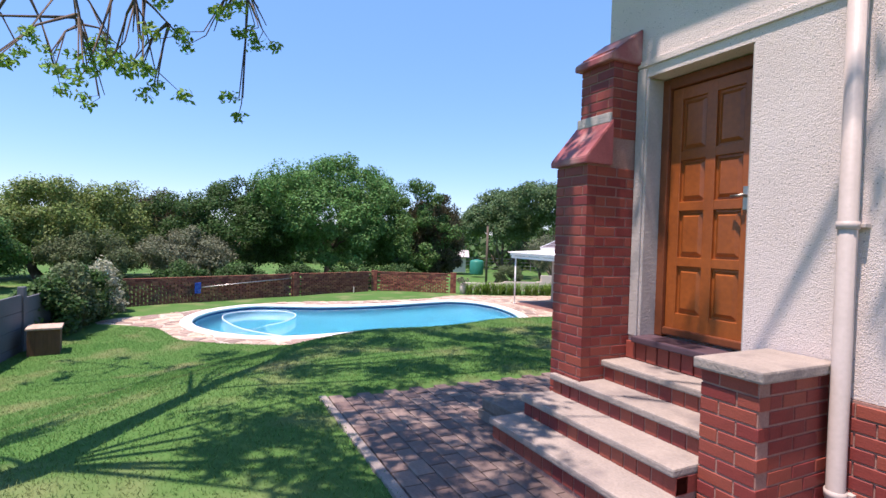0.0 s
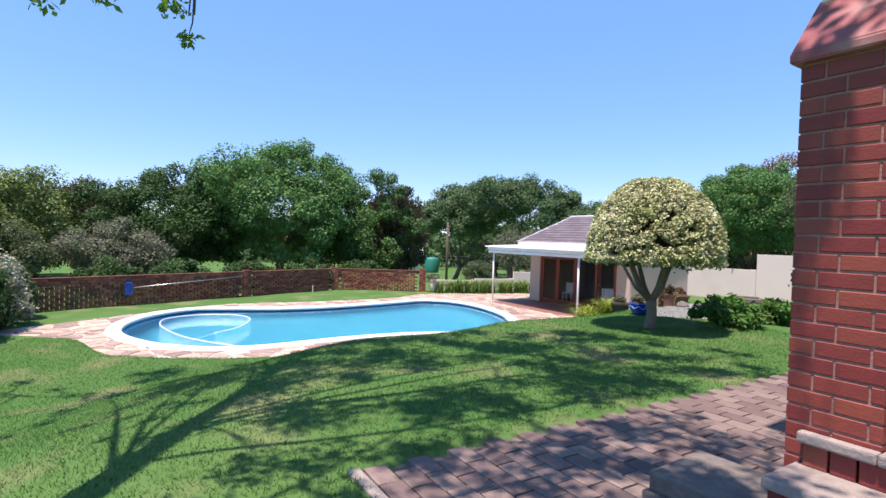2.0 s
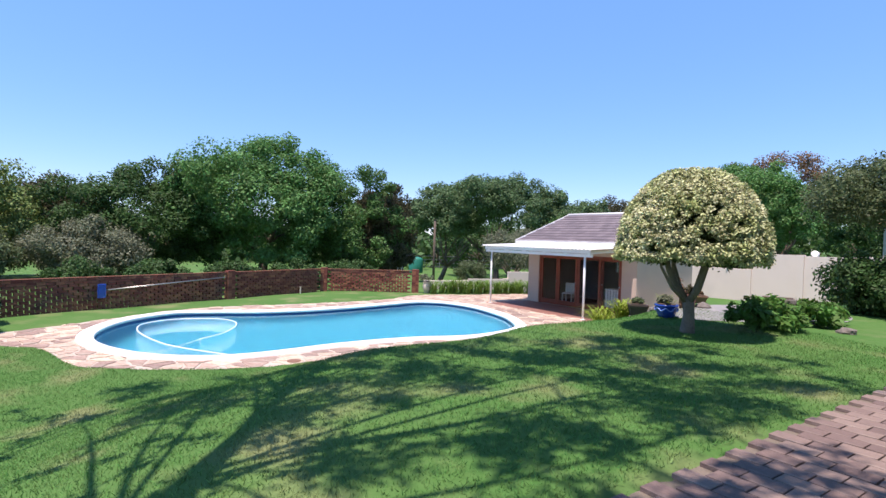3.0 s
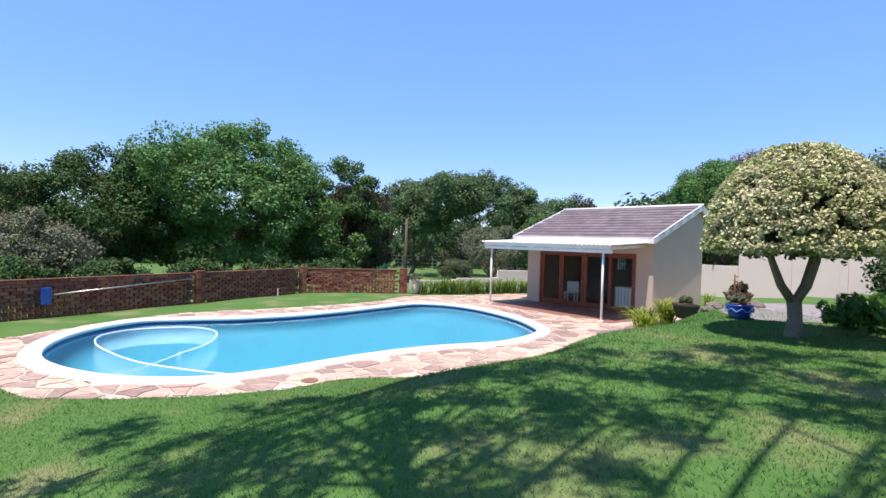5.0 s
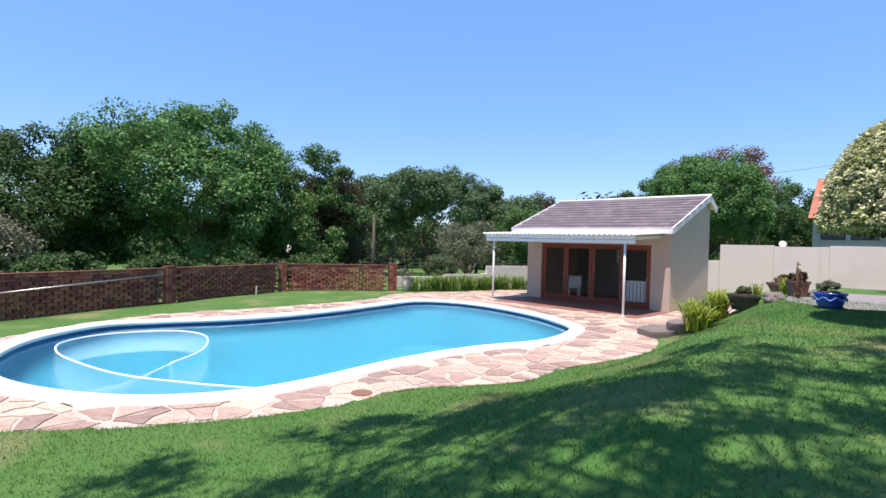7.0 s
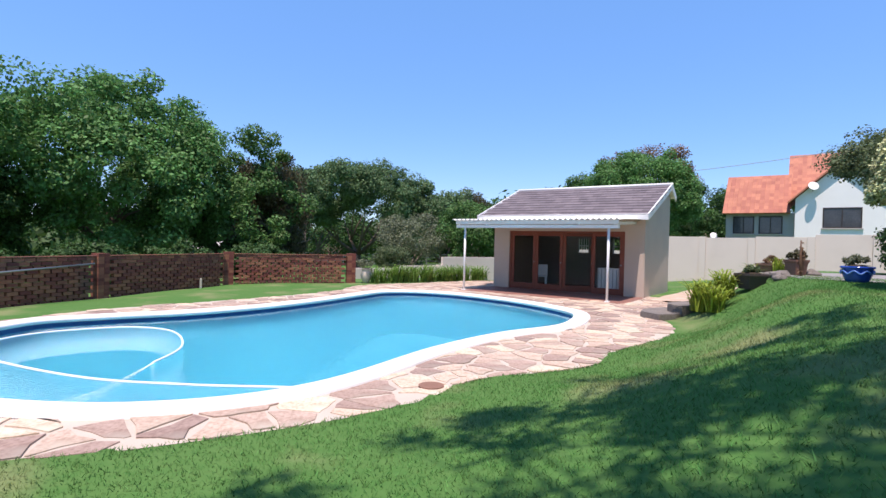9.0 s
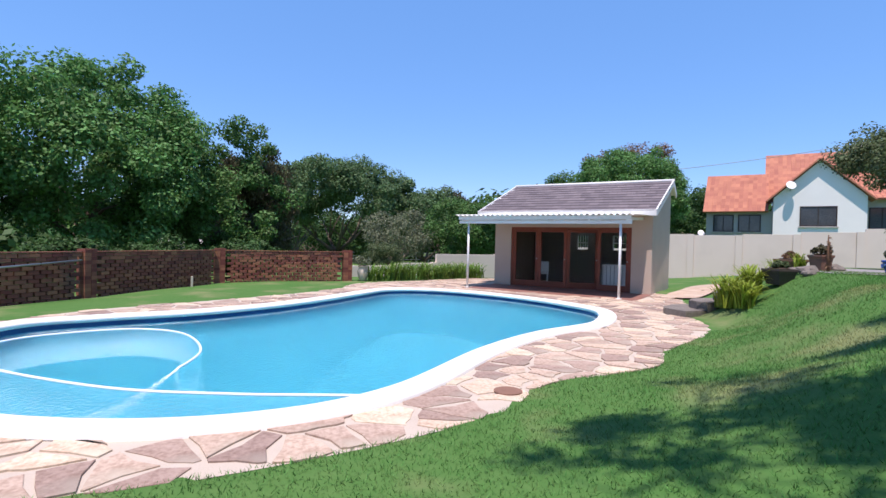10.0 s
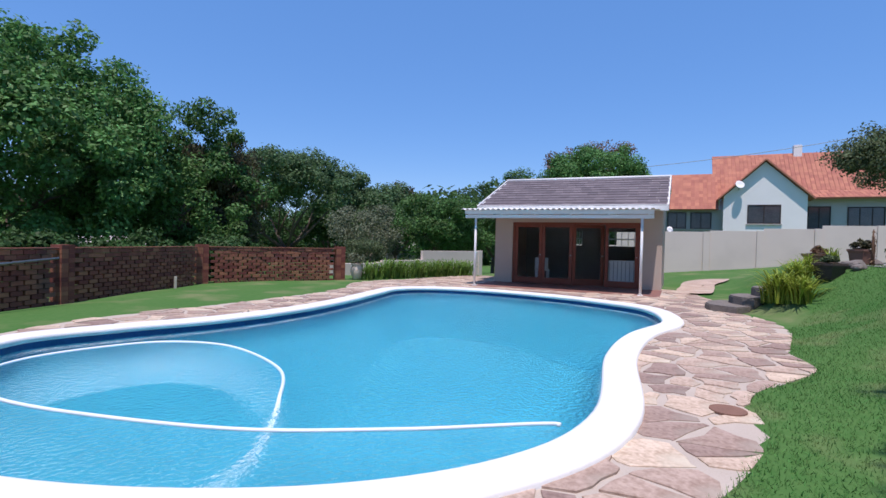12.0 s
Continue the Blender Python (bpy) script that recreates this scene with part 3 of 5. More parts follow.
def tree(x, y, top, radius, mat, label, seed, clumps=70, per=220, leaf=0.22, bottom=None, bark=None, z=None, flat=0.6, droop=0.0, trunk=0.25, lump=0.25, sub=(1, 1), name="tree", clump=None, low=-0.95, group=""):
    rng = np.random.default_rng(seed)
    z = ground_at(x, y) if z is None else z
    bottom = z + 0.25 * (top - z) if bottom is None else bottom
    t = thing(name, pose(x, y, z), label, "shrub" if name == "shrub" else "tree", group)
    bm = bmesh.new()
    limbs(bm, rng, (0, 0, 0), (bottom - z) * 0.9 + (top - bottom) * 0.45, radius * 0.65, trunk)
    part("trunk", bm, bark or M_BARK, t, smooth=True)
    c = crown_clumps(rng, (0, 0, (top + bottom) / 2 - z), (radius * sub[0], radius * sub[1], (top - bottom) / 2 * 0.95), clumps, lump, low)
    r = (clump or radius * 0.22) * (0.7 + 0.6 * rng.random(len(c)))
    leaf_cloud("crown", c, r, per, leaf, mat, t, flat, rng, droop=droop)
    return t


def build_trees():
    tree(-8.0, 35.5, 8.1, 5.3, L_BRIGHT, "large bright green leafy tree behind the brick fence", 1, 300, 300, 0.16, 0.6, trunk=0.3, clump=0.72, lump=0.2)
    tree(-3.2, 36.5, 6.7, 3.8, L_MID, "green leafy tree behind the brick fence", 2, 170, 290, 0.15, 0.3, clump=0.6, lump=0.35)
    tree(-0.9, 37.5, 5.6, 2.2, L_BROWN, "brownish weeping tree with hanging foliage", 3, 110, 416, 0.158, -0.3, droop=1.8, clump=0.6)
    tree(-14.5, 34.0, 6.1, 4.4, L_DARK, "dark green dense tree behind the fence", 4, 220, 290, 0.15, 0.3, clump=0.62, lump=0.35)
    tree(-19.5, 36.0, 5.4, 3.2, L_BROWN, "thin brownish grey tree", 5, 70, 384, 0.173, 0.5, clump=0.7)
    tree(-14.5, 29.0, 2.9, 2.3, L_GREY, "grey-green bushy shrub behind the fence", 6, 80, 416, 0.108, 0.2, clump=0.5, name="shrub")
    tree(-18.5, 27.0, 2.6, 2.2, L_OLIVE, "olive green bushy shrub behind the fence", 7, 80, 384, 0.108, 0.2, clump=0.5, name="shrub")
    tree(-22.5, 28.5, 5.3, 3.2, L_LIME, "light green leafy tree with a loose crown", 8, 90, 416, 0.144, 0.8, clump=0.75)
    tree(-26.0, 24.5, 4.8, 3.0, L_LIME, "light green leafy tree with a loose crown", 9, 90, 384, 0.144, 0.5, clump=0.75)
    tree(-31.0, 26.0, 6.0, 4.0, L_OLIVE, "olive green leafy tree behind the garden", 10, 80, 384, 0.180, 0.5, clump=0.9)
    tree(-21.0, 22.0, 3.6, 2.2, L_MID, "green leafy shrub beside the grey fence", 11, 70, 384, 0.115, 0.3, clump=0.55, name="shrub")
    tree(-20.3, 30.5, 5.7, 2.7, L_LIME, "light green leafy tree with a loose crown", 70, 90, 360, 0.14, 0.6, clump=0.7)
    # the flat-crowned trees beyond the field
    tree(13.5, 63.0, 10.2, 8.0, L_FAR, "wide umbrella-shaped green tree with dark forked stems", 12, 210, 280, 0.26, 3.4, trunk=0.4, sub=(1.1, 0.9), clump=1.0, low=-0.6)
    tree(6.5, 63.0, 7.2, 4.6, L_FAR, "spreading green tree with forked stems", 13, 90, 384, 0.245, 2.4, trunk=0.3, clump=1.0, low=-0.6)
    tree(22.0, 60.0, 7.2, 4.6, L_FAR, "spreading green tree with forked stems", 14, 90, 384, 0.245, 1.4, trunk=0.3, clump=1.0, low=-0.6)
    tree(15.0, 78.0, 7.0, 6.5, L_DARK, "dark green tree beyond the field", 40, 60, 260, 0.3, -1.5, clump=1.2)
    tree(25.0, 77.0, 8.0, 5.0, L_DARK, "dark green tree beyond the field", 42, 60, 260, 0.3, -1.0, clump=1.2)
    for k, (x, y) in enumerate(((-12.6, 24.9), (-10.0, 25.5), (-7.4, 26.3), (-5.2, 28.6), (-2.4, 29.4))):
        tree(x, y, 1.25, 1.2, L_DARK, "low dark shrub behind the brick wall", 60 + k, 40, 240, 0.11, 0.1, clump=0.3, name="shrub", trunk=0.05)
    tree(29.0, 66.0, 8.6, 4.5, L_BROWN, "thin brownish tree in the distance", 15, 60, 288, 0.245, 1.0, clump=0.9)
    tree(21.4, 31.9, 7.9, 3.4, L_BRIGHT, "dense rounded bright green mango tree", 16, 260, 300, 0.13, 2.2, clump=0.55, lump=0.1)
    tree(26.5, 35.5, 9.3, 3.2, L_RUST, "thin tree with rust-coloured foliage", 17, 60, 256, 0.158, 4.5, clump=0.7)
    tree(12.75, 13.25, 4.95, 3.2, L_OLIVE, "grey-green spreading tree over the boundary wall", 18, 260, 400, 0.085, 2.9, trunk=0.22, clump=0.5, low=-0.5)
    tree(11.0, 13.9, 2.4, 1.5, L_DARK, "dark dense shrub below the spreading tree", 19, 70, 384, 0.101, 1.2, clump=0.45, name="shrub")
    tree(9.0, 40.0, 3.4, 2.2, L_GREY, "loose grey-green tree beyond the low wall", 20, 80, 130, 0.12, 0.6, clump=0.5, bark=M_BARKPALE)
    tree(13.5, 38.0, 4.4, 2.8, L_MID, "green tree beyond the pool house", 21, 80, 384, 0.144, 0.0, clump=0.7)
    tree(4.2, 32.0, 1.35, 0.8, L_OLIVE, "small olive green bush beyond the low wall", 22, 40, 288, 0.065, 0.1, clump=0.25, name="shrub", trunk=0.04)
    for k, (x, y, s) in enumerate(((27, 42, 6.0), (33, 47, 8.5), (38, 58, 9.0), (52, 52, 10.5), (46, 42, 9.0))):
        tree(x, y, s, 4.5, (L_DARK, L_MID)[k % 2], "dark green tree in the distance", 30 + k, 70, 320, 0.245, 0.5, clump=1.0)
    # far woods
    rng = np.random.default_rng(50)
    pts, rad = [], []
    for k in range(1000):
        a = rng.uniform(-1.6, 1.75)
        d = rng.uniform(100, 170)
        x, y = d * math.sin(a), d * math.cos(a)
        h = 3.0 + 5.0 * rng.random() + (6.5 * step(0.0, 0.8, a))
        for j in range(4):
            pts.append((x + rng.normal() * 3, y + rng.normal() * 3, -2 + h * rng.random()))
            rad.append(2.8)
    tagged(leaf_cloud("far_woods", pts, rad, 45, 1.3, L_DARK, None, 0.7, rng), "dark green woods along the horizon", "woods", kind="stuff")


build_trees()


def build_dome_tree():
    t = thing("topiary_tree", pose(3.95, 11.55, ground_at(3.95, 11.55)), "clipped dome-shaped topiary tree with variegated cream-green leaves", "tree")
    rng = np.random.default_rng(5)
    g = 1.1
    bm = bmesh.new()
    tube(bm, [(0, 0, -0.15), (0, 0, 0.05), (0.02, 0, 0.3), (0.0, 0.02, 0.62)], [0.16, 0.12, 0.095, 0.1], 12)
    for ax, ay, r in ((-0.42, 0.1, 0.06), (0.1, -0.3, 0.06), (0.45, 0.1, 0.055), (-0.1, 0.4, 0.05), (-0.75, -0.2, 0.03)):
        tube(bm, [(0, 0.01, 0.5), (ax * 0.5, ay * 0.5, 0.78), (ax * 0.85, ay * 0.85, 1.15), (ax, ay, 1.6)], [r * 1.1, r, r * 0.8, r * 0.5], 10)
    part("trunk", bm, M_BARKPALE, t, smooth=True)
    n = 1500
    a, q = rng.random(n) * 2 * math.pi, rng.random(n)
    zz = 1.27 + 1.52 * q
    rr = 1.2 * np.sqrt(np.clip(1 - ((zz - 1.42) / 1.42) ** 2 * (zz > 1.42), 0, 1)) * np.where(zz < 1.42, 1.02, 1.0) * (0.93 + 0.07 * rng.random(n))
    cap = rng.random(n) < 0.12
    rr = np.where(cap, rr * np.sqrt(rng.random(n)), rr)
    zz = np.where(cap & (q < 0.5), 1.27 + 0.05 * rng.random(n), zz)
    c = np.stack([rr * np.cos(a), rr * np.sin(a), zz], 1)
    leaf_cloud("crown", c, np.full(n, 0.09), 64, 0.05, L_VARIEGATED, t, 0.7, rng, shell=0.2)
    core = []
    for k in range(220):
        b, h = rng.random() * 2 * math.pi, rng.random()
        core.append((0.8 * math.sqrt(rng.random()) * math.cos(b), 0.8 * math.sqrt(rng.random()) * math.sin(b), 1.35 + h * 0.9))
    leaf_cloud("inner_leaves", core, np.full(220, 0.25), 40, 0.1, L_OLIVE, t, 0.7, rng)


build_dome_tree()


def strap_plants(name, spots, mat, label, category, height=0.5, blades=26, seed=3, kind="", group=""):
    """Tufts of arching strap leaves, one thing a tuft."""
    rng = np.random.default_rng(seed)
    for x, y, s in spots:
        z = ground_at(x, y)
        verts, faces = [], []
        for k in range(blades):
            a = rng.random() * 2 * math.pi
            h, out, w = height * s * (0.6 + 0.5 * rng.random()), height * s * (0.35 + 0.75 * rng.random()), 0.016 * s * (0.8 + 0.5 * rng.random())
            ca, sa = math.cos(a), math.sin(a)
            bx, by = rng.normal() * 0.07 * s, rng.normal() * 0.07 * s
            i0 = len(verts)
            for j in range(5):
                u = j / 4
                r, zz, ww = out * u ** 1.6, h * math.sin(u * 1.9) / math.sin(1.57), w * (1 - 0.85 * u ** 2)
                verts += [(bx + ca * r - sa * ww, by + sa * r + ca * ww, zz), (bx + ca * r + sa * ww, by + sa * r - ca * ww, zz)]
            faces += [(i0 + 2 * j, i0 + 2 * j + 1, i0 + 2 * j + 3, i0 + 2 * j + 2) for j in range(4)]
        ob = raw(name, verts, faces, mat)
        ob.matrix_basis = pose(x, y, z)
        tagged(ob, label, category, group, kind)


# ---- low planting by the pool ----
def build_planting():
    rng = np.random.default_rng(8)
    spots = []
    for k in range(17):
        u = k / 16
        for j in range(2):
            spots.append((1.55 + 5.2 * u + rng.normal() * 0.08, 27.15 + 0.75 * u + j * 0.4 + rng.normal() * 0.06, 0.95 + 0.3 * rng.random()))
    strap_plants("strap_leaf_plant", spots, L_STRAP, "bright green strap-leaved plant along the low wall", "plant", 0.55, 34, 3, group="border plants")
    strap_plants("day_lily_clump", [(4.55, 15.95, 1.2), (4.25, 15.5, 1.0), (4.95, 15.75, 1.1), (4.75, 16.25, 0.8)], L_YELLOW, "yellow-green clump of strap leaves beside the stone steps", "plant", 0.55, 120, 4, group="yellow-green clumps")
    strap_plants("day_lily_clump", [(6.3, 16.0, 0.8), (6.7, 15.6, 0.7)], L_YELLOW, "yellow-green strap leaves beside a planter", "plant", 0.5, 40, 5, group="yellow-green clumps")
    # shrubs round the clipped tree
    for x, y, w, h in ((5.5, 11.75, 0.5, 0.5), (6.0, 11.9, 0.42, 0.42), (7.2, 12.5, 0.5, 0.42), (7.75, 12.7, 0.36, 0.34)):
        c = crown_clumps(rng, (0, 0, h * 0.5), (w, w, h * 0.6), 34, 0.3, -0.3)
        ob = leaf_cloud("low_shrub", c, np.full(len(c), 0.13), 34, 0.15, L_BROAD, None, 0.7, rng, long=2.4)
        ob.matrix_basis = pose(x, y, ground_at(x, y))
        tagged(ob, "low broad-leaved green shrub beside the clipped tree", "shrub", "low shrubs")


build_planting()


def pot(name, x, y, profile, mat, label, category, plant=None, seed=1, square=False, size=0.25):
    z = ground_at(x, y)
    t = thing(name, pose(x, y, z, 0, 0, 25 if square else 0), label, category)
    bm = bmesh.new()
    lathe(bm, profile, 4 if square else 26)
    part("body", bm, mat, t, smooth=not square)
    r, h = profile[-1]
    soil = bmesh.new()
    lathe(soil, [(r * 0.5, h), (r * 0.9, h + 0.012), (r * 0.3, h + 0.03)], 4 if square else 20)
    part("soil", soil, M_SOIL, t)
    if plant:
        rng = np.random.default_rng(seed)
        c = crown_clumps(rng, (0, 0, h + size * 0.5), (size, size, size * 0.6), 18, 0.3, -0.2)
        leaf_cloud("plant", c, np.full(len(c), size * 0.35), 34, 0.07, plant, t, 0.7, rng)
    return t


def build_pots():
    def rim(r, h, f=1.0):
        return [(r * 0.62, 0), (r * 0.8, h * 0.2), (r * 0.98, h * 0.6), (r, h * 0.85), (r * 1.08, h * 0.88), (r * 1.08, h), (r * 0.97, h)]
    t = pot("blue_pot", 4.6, 13.25, rim(0.22, 0.27), M_BLUE, "round glazed cobalt blue pot with a wavy band", "plant pot", L_GREY, 2, size=0.14)
    wave = bmesh.new()
    tube(wave, [(0.224 * math.cos(a), 0.224 * math.sin(a), 0.17 + 0.025 * math.sin(a * 8)) for a in np.linspace(0, 2 * math.pi, 97)], 0.014, 6)
    part("wave_band", wave, M_BLUELIGHT, t, "pale blue wavy band", smooth=True)
    pot("planter", 5.1, 15.3, [(0.22, 0), (0.28, 0.2), (0.32, 0.28), (0.32, 0.32), (0.28, 0.32)], M_DARKPOT, "dark square planter bowl on the terrace edge", "planter", L_OLIVE, 3, True, 0.13)
    pot("planter", 7.15, 16.0, [(0.26, 0), (0.32, 0.14), (0.36, 0.18), (0.36, 0.22), (0.32, 0.22)], M_TERRACOTTA, "low terracotta planter with dry stems", "planter", L_RUST, 4, True, 0.14)
    pot("planter", 6.3, 15.05, [(0.17, 0), (0.21, 0.26), (0.24, 0.3), (0.24, 0.34), (0.2, 0.34)], M_TERRACOTTA, "weathered terracotta planter with a dry plant", "planter", L_BROWN, 5, True, 0.16)
    x, y = 6.75, 12.75
    trough = thing("stone_trough", pose(x, y, ground_at(x, y) - 0.02, 0, 0, -40), "weathered grey stone trough on a short pedestal", "planter")
    part("pedestal", lathe(bmesh.new(), [(0.17, 0), (0.16, 0.06), (0.11, 0.12), (0.11, 0.26), (0.16, 0.33)], 12), M_ROCK, trough, smooth=True)
    part("basin", block(-0.32, 0.32, -0.2, 0.2, 0.332, 0.53, 0.03), M_ROCK, trough)
    part("soil", block(-0.27, 0.27, -0.15, 0.15, 0.532, 0.545, 0.004), M_SOIL, trough)
    x, y = 5.9, 14.75
    cactus = thing("potted_succulent", pose(x, y, ground_at(x, y)), "tall dry rust-brown succulent spikes in the terrace gravel", "plant")
    for k in range(3):
        stem = tube(bmesh.new(), [(0.05 * k, 0.03 * k, -0.02), (0.06 * k, 0.02, 0.3), (0.07 * k - 0.02, 0.01, 0.75 - 0.15 * k)], [0.03, 0.026, 0.012], 7)
        part("stem", stem, L_RUST, cactus, smooth=True)
    leaf_cloud("leaves", [(0.05 * k % 0.1, 0.02, 0.12 + 0.08 * k) for k in range(8)], np.full(8, 0.05), 8, 0.06, L_RUST, cactus, 0.8, np.random.default_rng(12))
    pot("urn", 1.14, 27.35, [(0.1, 0), (0.13, 0.03), (0.17, 0.14), (0.21, 0.28), (0.19, 0.4), (0.15, 0.47), (0.19, 0.52), (0.19, 0.55), (0.16, 0.55)], M_URN, "cream ceramic urn with a leafy plant", "urn", L_GREY, 7, False, 0.3)
    # stone steps up to the terrace
    for k, (x, y, w, z0, z1) in enumerate(((4.6, 16.95, 0.8, -0.05, 0.14), (5.05, 16.75, 0.62, 0.0, 0.31), (5.5, 16.5, 0.55, 0.1, 0.5))):
        bm = bmesh.new()
        n = 11
        lo = [bm.verts.new((w * math.cos(2 * math.pi * i / n) * (1 + 0.12 * math.sin(i * 2.3 + k)), w * 0.62 * math.sin(2 * math.pi * i / n), z0)) for i in range(n)]
        hi = [bm.verts.new((v.co.x, v.co.y, z1)) for v in lo]
        bm.faces.new(lo[::-1])
        bm.faces.new(hi)
        for i in range(n):
            bm.faces.new((lo[i], lo[(i + 1) % n], hi[(i + 1) % n], hi[i]))
        bmesh.ops.bevel(bm, geom=[e for e in bm.edges if e.verts[0].co.z > z1 - 0.01 and e.verts[1].co.z > z1 - 0.01], offset=0.02, segments=2, affect="EDGES")
        tagged(part("stone_step", bm, M_ROCK, None, m=pose(x, y, 0, 0, 0, 20)), "dark rough stone step up to the terrace", "step", "stone steps")
    # rocks along the terrace edge
    rng = np.random.default_rng(4)
    for x, y, s in ((5.6, 15.0, 0.2), (5.95, 15.35, 0.16), (5.3, 14.85, 0.14), (6.6, 14.9, 0.18), (7.2, 13.6, 0.22), (6.75, 12.4, 0.16), (7.1, 11.5, 0.15), (9.0, 11.4, 0.2)):
        bm = bmesh.new()
        bmesh.ops.create_icosphere(bm, subdivisions=2, radius=s)
        for v in bm.verts:
            v.co *= 1 + 0.35 * noise.noise(v.co * 6 / (s * 5) + Vector((x, y, 0)))
            v.co.z *= 0.6
        tagged(part("rock", bm, M_ROCK, None, m=pose(x, y, ground_at(x, y) + s * 0.2)), "rough grey garden rock on the terrace", "rock", "terrace rocks")
    # gravel bed on the terrace
    n, verts = 26, []
    edge = smooth_loop([(4.9, 12.9), (6.6, 12.6), (8.6, 12.9), (9.6, 14.2), (8.2, 15.3), (6.4, 15.2), (5.0, 14.2)], 6)
    rings = [edge * (1 - f) + edge.mean(0) * f for f in (0, 0.25, 0.5, 0.75, 0.97)]
    verts = [(float(p[0]), float(p[1]), ground_at(p[0], p[1]) + 0.012) for r in rings for p in r]
    m = len(edge)
    faces = [(k * m + i, k * m + (i + 1) % m, (k + 1) * m + (i + 1) % m, (k + 1) * m + i) for k in range(4) for i in range(m)]
    tagged(raw("gravel_bed", verts, faces, M_GRAVEL, smooth=True), "grey gravel bed on the terrace", "gravel", kind="stuff")

    lane = smooth_loop([(7.6, 18.7), (9.4, 19.3), (11.4, 20.1), (13.3, 20.4), (13.4, 21.2), (11.6, 21.3), (9.2, 20.3), (7.6, 19.6)], 6)
    inner = [lane * (1 - f) + lane.mean(0) * f for f in (0, 0.3, 0.6, 0.95)]
    m = len(lane)
    raw_lane = raw("stone_path", [(float(p[0]), float(p[1]), ground_at(p[0], p[1]) + 0.06) for r in inner for p in r], [(k * m + i, k * m + (i + 1) % m, (k + 1) * m + (i + 1) % m, (k + 1) * m + i) for k in range(3) for i in range(m)], M_STONE_FAR, smooth=True)
    tagged(raw_lane, "pale worn stone path through the grass", "path", kind="structure")
    tagged(part("garden_stake", block(-0.03, 0.03, -0.03, 0.03, -0.05, 0.3, 0.006), M_URN, None, m=pose(-4.55, 26.45, ground_at(-4.55, 26.45))), "short pale garden stake in the grass", "stake")


build_pots()


# ---- walls round the garden ----
def build_boundary():
    tops = ((-7.6, -2.55, 1.42), (-2.55, 0.0, 2.32), (0.0, 2.35, 2.28), (2.35, 4.9, 2.36), (4.9, 7.45, 2.5), (7.45, 10.0, 2.68), (10.0, 12.6, 2.75), (12.6, 15.2, 2.85), (15.2, 17.8, 2.95))
    t = thing("wall_boundary", LODGE @ pose(0, 16.75, 0), "plain beige plastered boundary wall with piers", "wall", kind="structure")
    for a, b, top in tops:
        part("wall_panel", block(a + 0.17, b - 0.17, 0.06, 0.2, -0.8, top, 0.008), M_WALL, t)
        part("pier", block(b - 0.165, b + 0.165, 0.0, 0.26, -0.8, top + 0.015, 0.008), M_WALL, t)
    low = thing("wall_low", pose(1.2, 29.3, 0, 0, 0, 6), "low plastered garden wall behind the border plants", "wall", kind="structure")
    for a, b, top in ((0, 2.4, 0.45), (2.4, 4.6, 0.55), (4.6, 8.5, 0.95)):
        part("wall_panel", block(a, b - 0.25, 0.04, 0.18, -0.5, top, 0.008), M_WALL, low)
        part("pier", block(b - 0.248, b + 0.0, 0.0, 0.22, -0.5, top + 0.03, 0.008), M_WALL, low)


build_boundary()

BRICKS = {}


def brick_at(parent, mat, m, length, width=0.1, height=0.074):
    key = (mat.name, round(length, 3), width, height)
    if key not in BRICKS:
        bm = block(0, length, 0, width, 0, height)
        bmesh.ops.bevel(bm, geom=[e for e in bm.edges if abs(e.verts[0].co.y - e.verts[1].co.y) < 1e-4 and e.verts[0].co.y < 0.01], offset=0.004, segments=1, affect="EDGES")
        BRICKS[key] = mesh_of(bm, "brick", mat)
    return put(new("brick", BRICKS[key]), parent, m)


def course(parent, mat, m, length, shift, unit=0.222, joint=0.011, height=0.074):
    """One course of bricks along m's x axis, their faces at y = 0."""
    x = -shift
    while x < length - 0.03:
        a, b = max(x, 0), min(x + unit, length)
        if b - a > 0.035:
            brick_at(parent, mat, m @ pose(a, random.uniform(-0.0015, 0.0015), 0), b - a, height=height)
        x += unit + joint


